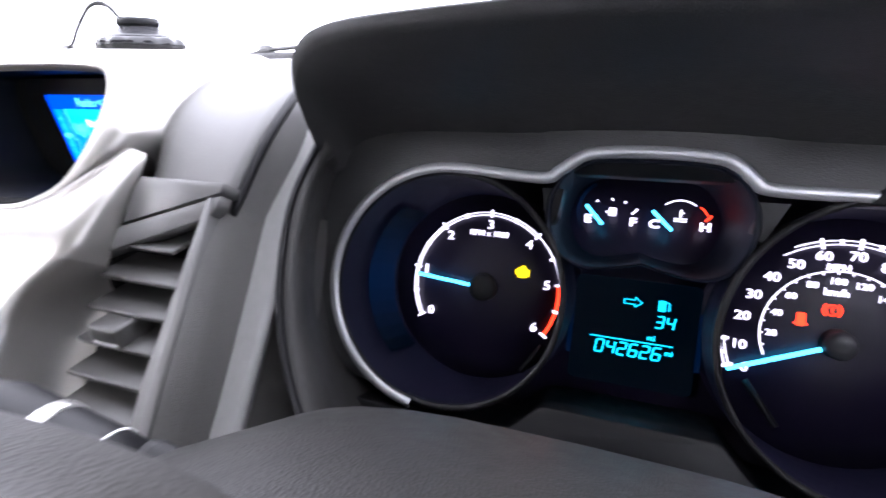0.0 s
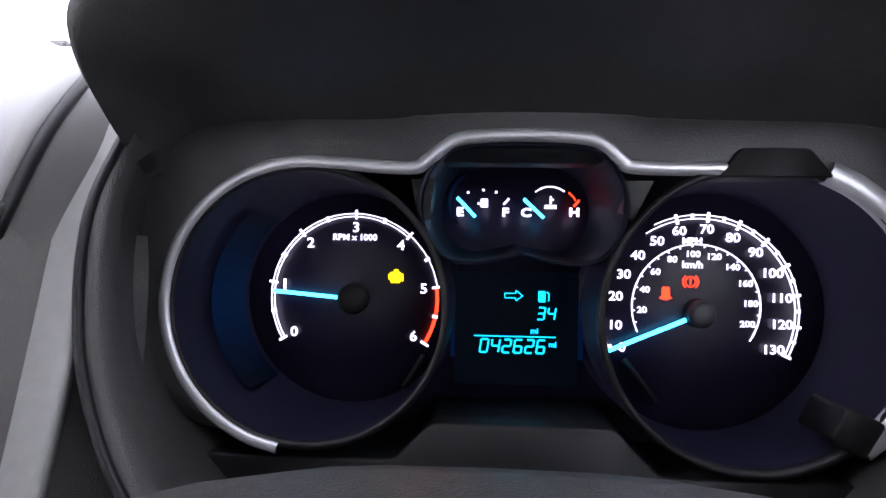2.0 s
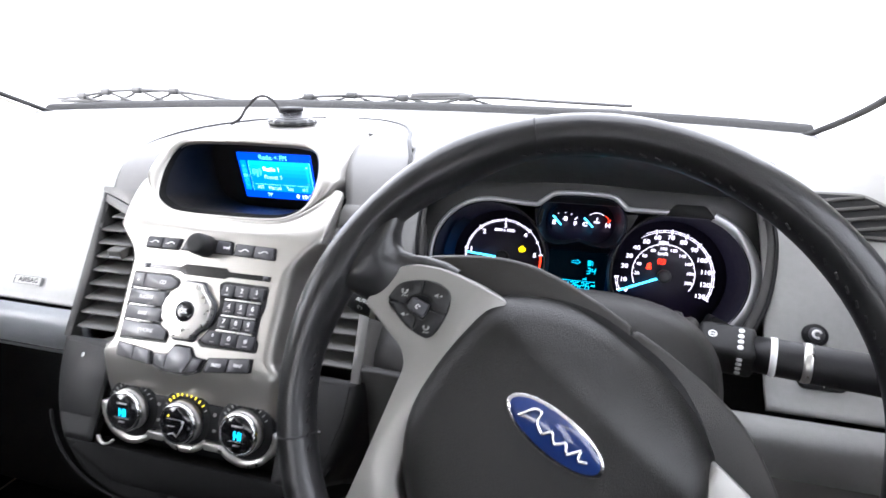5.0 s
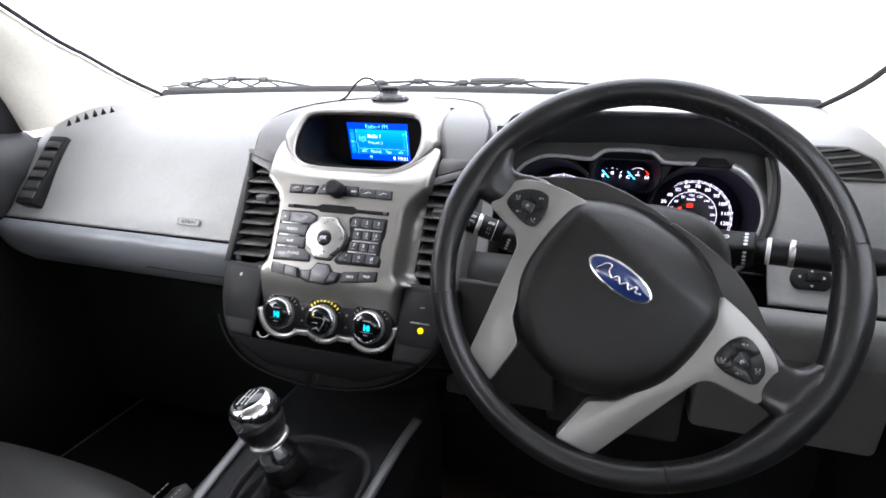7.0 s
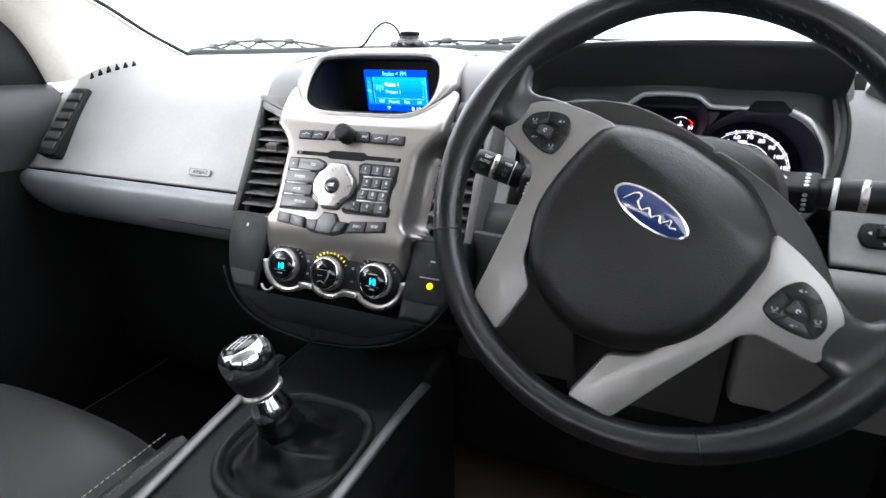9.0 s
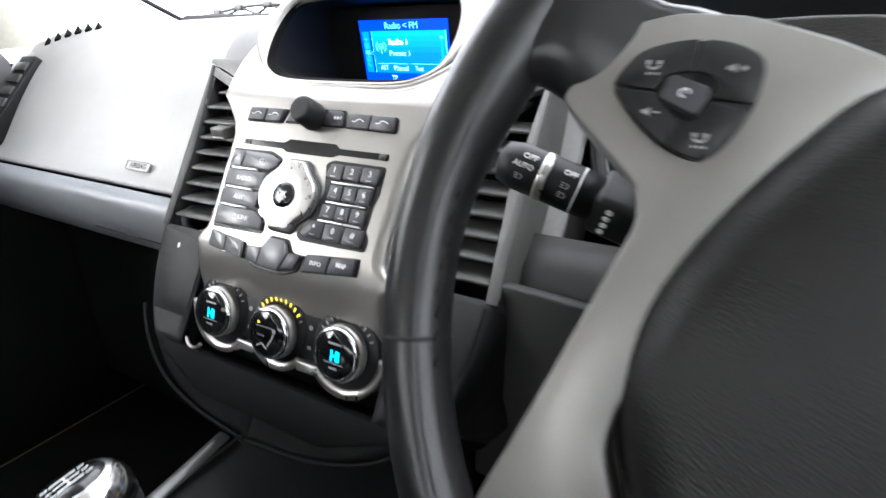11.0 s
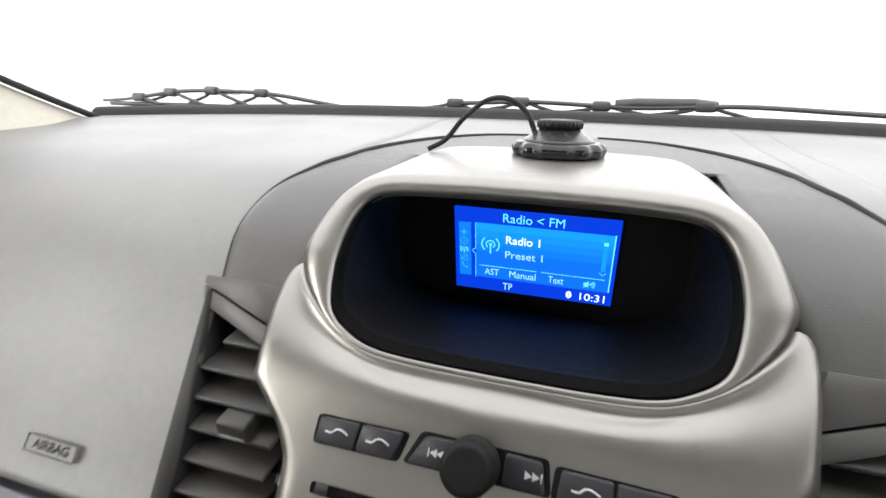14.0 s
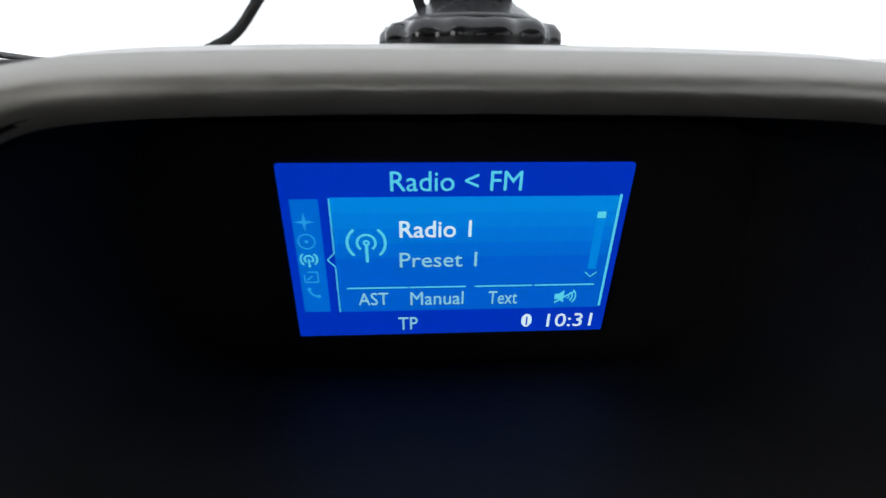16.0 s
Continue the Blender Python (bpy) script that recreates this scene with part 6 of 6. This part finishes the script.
part("gaiter_ring", loft([[Vector((*gaiter_oval(r, a), 0.452 + w)) for a in np.linspace(0, 2 * math.pi, 73)] for r, w in ((1.10, 0.0), (1.085, 0.007), (1.04, 0.0105), (0.985, 0.009), (0.95, 0.0))]), BLACK_SOFT, tunnel, "raised surround of the gaiter")
lever = base("gear_lever", "black and chrome gear lever with a leather gaiter", "gear lever")
rows = []
random.seed(5)
folds = [(random.uniform(0, 6.28), random.uniform(0.16, 0.30), random.uniform(-1.6, 1.6), random.uniform(0.05, 0.12)) for _ in range(13)]
for n in range(22):
    k = n / 21
    r = 0.97 * (1 - k) ** 1.7 + 0.30 * k ** 0.8
    z = 0.455 + 0.045 * k ** 1.2
    row = []
    for a in np.linspace(0, 2 * math.pi, 97):
        d = sum(h * math.exp(-((math.remainder(a - c - lean * k, 2 * math.pi)) / wide) ** 2) for c, wide, lean, h in folds) * math.sin(math.pi * min(1, k * 1.1 + 0.06)) ** 0.8
        f = r * (1 + d - 0.05) + 0.02 * math.sin(math.pi * k) * math.sin(k * 13 + 2 * math.sin(a))
        x, y = gaiter_oval(f, a)
        row.append(Vector((x - 0.006 * k, y - 0.012 * k, z + 0.006 * math.sin(3 * a + 8 * k) * math.sin(math.pi * k))))
    rows.append(row)
part("gaiter", loft(rows), GAITER, lever, "creased black leather gaiter")
LEV = Matrix.Translation((0.031, -0.404, 0.505)) @ Matrix.Rotation(radians(6), 4, "X") @ Matrix.Rotation(radians(-16), 4, "Y")
part("neck", lathe([(0.030, -0.016), (0.0265, -0.008), (0.0245, 0.004), (0.0235, 0.012)], LEV, 32), GAITER, lever)
part("collar", lathe([(0.0240, 0.010), (0.0250, 0.014), (0.0225, 0.024), (0.0175, 0.036), (0.0165, 0.040)], LEV, 32), CHROME, lever, "chrome collar")
part("stem_ring", lathe([(0.0170, 0.040), (0.0230, 0.0405), (0.0250, 0.0430), (0.0250, 0.0455), (0.0235, 0.0475), (0.0200, 0.048)], LEV, 36), SILVER_LIGHT, lever, "bright ring")
part("stem", lathe([(0.0190, 0.0475), (0.0225, 0.050), (0.0270, 0.060), (0.0297, 0.072), (0.0303, 0.081)], LEV, 36), BLACK, lever, "black knob body")
part("knob", lathe([(0.0303, 0.0805), (0.0312, 0.083), (0.0314, 0.090), (0.0300, 0.0985), (0.0262, 0.1050), (0.0215, 0.1080), (0.0205, 0.1078)], LEV, 44), CHROME, lever, "chrome knob")
part("cap", lathe([(0.0210, 0.1068), (0.0200, 0.1084), (0.012, 0.1104), (0.003, 0.111)], LEV, 32), GLOSS, lever, "black cap with the gear pattern")
bm = bmesh.new()
cap = LEV @ Matrix.Translation((0, 0, 0.1103))
for u in (-0.007, 0.0, 0.007):
    box(u - 0.0006, u + 0.0006, -0.008, 0.008, 0.0, 0.0009, 0, cap, bm)
box(-0.007, 0.007, -0.0006, 0.0006, 0.0, 0.0009, 0, cap, bm)
for i, u in enumerate((-0.007, 0.0, 0.007)):
    letters(str(2 * i + 1), 0.0055, at(cap, u, 0.0112, 0.0004), 0.0001, bm=bm)
    letters(str(2 * i + 2), 0.0055, at(cap, u, -0.0112, 0.0004), 0.0001, bm=bm)
part("gear_pattern", bm, MARK, lever, smooth=False)
knob = base("drive_selector", "black rotary drive selector on the console", "knob")
q = Matrix.Translation((-0.014, -0.530, 0.453))
part("plate", prism(rounded(-0.03, 0.03, -0.026, 0.026, 0.006), 0.0, 0.003, q, 0.001), BLACK, knob)
part("turn_knob", lathe([(0.018, 0.003), (0.0175, 0.016), (0.0155, 0.019), (0.006, 0.0195)], q, 32), BLACK_SOFT, knob)
part("mark_line", ring(0.0178, 0.019, 0.010, 0.014, q, 120, 175, 10), CHROME, knob)
for u in (-0.018, -0.008, 0.004):
    part("print", box(u, u + 0.005, -0.024, -0.021, 0.003, 0.0032, 0, q), MARK_DIM, knob)

seat = base("passenger_seat", "dark grey leather passenger seat cushion", "car seat")


def cushion(x0, x1, y0, y1, z, nx=22, ny=22, drop=0.05, crown=0.018):
    rows = []
    for j in range(ny + 1):
        t = j / ny
        y = y0 + (y1 - y0) * t
        row = []
        for i in range(nx + 1):
            s = i / nx
            x = x0 + (x1 - x0) * s
            e = 1 - (abs(2 * s - 1)) ** 6
            f = 1 - max(0, 1 - t * 6) ** 3
            row.append((x, y, z - drop * (1 - e) - 0.09 * (1 - f) + crown * math.sin(math.pi * s)))
        rows.append(row)
    return rows


part("cushion", thick(loft(cushion(-0.66, -0.155, -0.385, -0.95, 0.425)), 0.05), SEAT_LEATHER, seat)
part("cushion_side", loft([[(x, y, z) for x, z in ((-0.175, 0.40), (-0.150, 0.415), (-0.135, 0.40), (-0.130, 0.34), (-0.135, 0.22), (-0.19, 0.2))] for y in np.linspace(-0.40, -0.95, 12)]), SEAT_LEATHER, seat)
for x in (-0.172, -0.150):
    bm = bmesh.new()
    for i in range(70):
        y = -0.41 - 0.0075 * i
        tube([(x, y, 0.418 - 0.004 * (x > -0.16)), (x, y - 0.0045, 0.418 - 0.004 * (x > -0.16))], 0.0009, 5, bm=bm)
    part("stitching", bm, STITCH, seat)
part("seat_base", box(-0.64, -0.16, -0.95, -0.42, 0.0, 0.36, 0.02), BLACK_SOFT, seat)

# ---- cabin shell ----
cabin = base("cabin_shell", "cream and black cabin lining", "car interior", kind="structure")
part("cabin_floor", box(-0.9, 0.9, -2.0, 0.42, -0.05, 0.10, 0), CARPET, cabin)
# Black sheet over the passenger carpet, added for the footwell's deep shade.
part("footwell_shade", box(-0.78, -0.135, -0.95, 0.10, 0.10, 0.112, 0.004), LINING, cabin, "black sheet for the shade in the passenger footwell")
part("bulkhead", box(-0.9, 0.9, 0.40, 0.44, -0.05, 0.90, 0), LINING, cabin)
# Unseen roof and rear wall, added so light comes mainly through the windscreen.
part("roof_lining", box(-0.76, 0.76, -2.0, -0.30, 1.255, 1.28, 0), HEADLINER, cabin)
part("rear_wall", box(-0.9, 0.9, -2.0, -1.9, 0.0, 0.94, 0), LINING, cabin)
part("rear_wall", box(-0.9, 0.9, -2.0, -1.9, 1.20, 1.28, 0), LINING, cabin)
for s in (-1, 1):
    part("rear_wall", box(min(s * 0.52, s * 0.9), max(s * 0.52, s * 0.9), -2.0, -1.9, 0.94, 1.20, 0), LINING, cabin)
# Unseen rear window, kept small to hold back light from behind.
part("rear_glass", box(-0.52, 0.52, -1.952, -1.948, 0.94, 1.20, 0), GLASS, cabin).visible_shadow = False
for s in (-1, 1):
    x0, x1 = sorted((s * 0.80, s * 0.88))
    part("door_panel", box(x0, x1, -1.9, 0.40, 0.0, 0.845, 0.012), LINING, cabin)
    part("door_cap", loft([[(s * x, y, z) for x, z in ((0.88, 0.84), (0.845, 0.866), (0.80, 0.866), (0.775, 0.85), (0.77, 0.78), (0.80, 0.70))] for y in (-1.9, -1.0, -0.4, -0.2, -0.06)]), HOOD, cabin)
    part("window_frame", box(x0, x1, -1.9 if s < 0 else -1.24, -1.0, 0.845, 1.27, 0.01), LINING, cabin)
    part("mirror_corner", prism(softened([(-0.06, 0.86), (-0.30, 0.86), (-0.36, 0.95), (-0.30, 1.08), (-0.16, 1.04), (-0.10, 0.97), (-0.075, 0.90)], 0.02), s * 0.80, s * 0.83, Matrix(((0, 0, 1, 0), (1, 0, 0, 0), (0, 1, 0, 0), (0, 0, 0, 1))), 0.0), BLACK_SOFT, cabin)
    inner = [(0.762, 0.302, 0.914), (0.780 + 0.008 * s, 0.225, 0.950), (0.787 + 0.012 * s, 0.16, 0.981), (0.779 + 0.015 * s, 0.08, 1.019), (0.752, -0.01, 1.060), (0.72, -0.20, 1.17), (0.69, -0.36, 1.275)]
    outer = [(0.780, -0.065, 0.868), (0.788, -0.075, 0.90), (0.792, -0.090, 0.94), (0.795, -0.12, 0.985), (0.79, -0.20, 1.055), (0.765, -0.40, 1.18), (0.75, -0.50, 1.25)]
    a, b = ([Vector((s * x, y, z)) for _, (x, y, z) in ((0, tuple(p)) for p in spline(q, 6))] for q in (inner, outer))
    rows = [[p + Vector((s * 0.03, 0.01, -0.02)) for p in a], a]
    for k in (0.2, 0.4, 0.6, 0.8):
        rows.append([p.lerp(q, k) + Vector((-s * 0.022 * math.sin(math.pi * k), 0, 0)) for p, q in zip(a, b)])
    rows += [b, [q + Vector((s * 0.03, -0.004, 0)) for q in b]]
    part("pillar_trim", loft(rows), CREAM, cabin, "cream moulded pillar trim")
    part("windscreen_seal", tube([p + Vector((-s * 0.004, 0.006, 0.004)) for p in a], 0.0052, 8), RUBBER, cabin)
    part("door_glass", box(s * 0.845 - 0.002, s * 0.845 + 0.002, -1.9, -0.05, 0.85, 1.25, 0), GLASS, cabin).visible_shadow = False
part("windscreen", loft([[(x, 0.455 - 0.15 * (abs(x) / CABIN) ** 4 - 0.74 * k, 0.926 + 0.35 * k) for x in np.linspace(-0.775, 0.775, 21)] for k in (0.0, 0.5, 1.0)]), GLASS, cabin).visible_shadow = False
bm = loft([[(x, 0.45 - 0.15 * (abs(x) / CABIN) ** 4 + dy, 0.927 + 0.012 * (1 - (x / CABIN) ** 2) + dz) for x in np.linspace(-0.775, 0.775, 31)] for dy, dz in ((-0.012, -0.002), (-0.010, 0.010), (0.0, 0.0145), (0.02, 0.0135), (0.03, -0.01))])
part("windscreen_base", bm, RUBBER, cabin)

# ---- wipers and cowl outside ----
cowl = base("bonnet_cowl", "black plastic cowl below the windscreen", "car body")
part("cowl_panel", loft([[(x, 0.475 - 0.15 * (abs(x) / CABIN) ** 4 + dy, z) for x in np.linspace(-0.8, 0.8, 31)] for dy, z in ((0.0, 0.915), (0.06, 0.922), (0.12, 0.915))]), COWL, cowl)
part("bonnet", loft([[(x, 0.595 - 0.15 * (abs(x) / CABIN) ** 4 + dy, z) for x in np.linspace(-0.8, 0.8, 31)] for dy, z in ((0.0, 0.905), (0.3, 0.85), (0.9, 0.70))]), BODY_PAINT, cowl)


def wiper(points, blade, group="windscreen wipers"):
    w = base("wiper", "black windscreen wiper resting below the glass", "wiper", group=group)
    part("blade", tube(spline(blade, 6), 0.0042, 6), WIPER, w)
    part("arm", tube(spline(points, 6), [0.0055] * (6 * (len(points) - 1) + 1), 8, squash=0.6), WIPER, w)
    n = len(blade)
    line = spline(blade, 6)
    top = spline(points, 6)
    for f in (0.12, 0.3, 0.48, 0.66):
        p = line[int(f * (len(line) - 1))]
        q = min(top, key=lambda e: (e - p).length) + Vector((0, 0, 0.001))
        part("yoke", tube(spline([p + Vector((-0.07, 0, 0.002)), p.lerp(q, 0.6) + Vector((-0.02, 0, 0)), q, p.lerp(q, 0.6) + Vector((0.03, 0, 0)), p + Vector((0.07, 0, 0.002))], 5), 0.0028, 6), WIPER, w)
        part("joint", box(q.x - 0.014, q.x + 0.014, q.y - 0.006, q.y + 0.006, q.z - 0.008, q.z + 0.006, 0.004), WIPER, w)


wiper([(-0.80, 0.41, 0.949), (-0.70, 0.428, 0.962), (-0.56, 0.45, 0.962), (-0.45, 0.465, 0.950), (-0.33, 0.475, 0.935)], [(-0.86, 0.40, 0.937), (-0.6, 0.445, 0.9385), (-0.33, 0.468, 0.934)])
wiper([(-0.20, 0.47, 0.957), (-0.07, 0.475, 0.962), (0.08, 0.48, 0.958), (0.22, 0.48, 0.963), (0.36, 0.48, 0.958), (0.52, 0.475, 0.952)], [(-0.29, 0.47, 0.941), (0.1, 0.478, 0.946), (0.50, 0.472, 0.943)])
part("arm_label", box(-0.668, -0.600, 0.440, 0.449, 0.958, 0.969, 0.003), MARK, cowl, "small white label")
part("wiper_cover", tube([(0.05, 0.483, 0.961), (0.08, 0.484, 0.964), (0.16, 0.484, 0.965), (0.19, 0.483, 0.962)], 0.008, 8, squash=0.9), WIPER, cowl)

ground = thing("ground", box(-400, 400, -400, 400, -0.75, -0.65, 0), GROUND, "pale ground outside the vehicle", "ground", kind="structure")
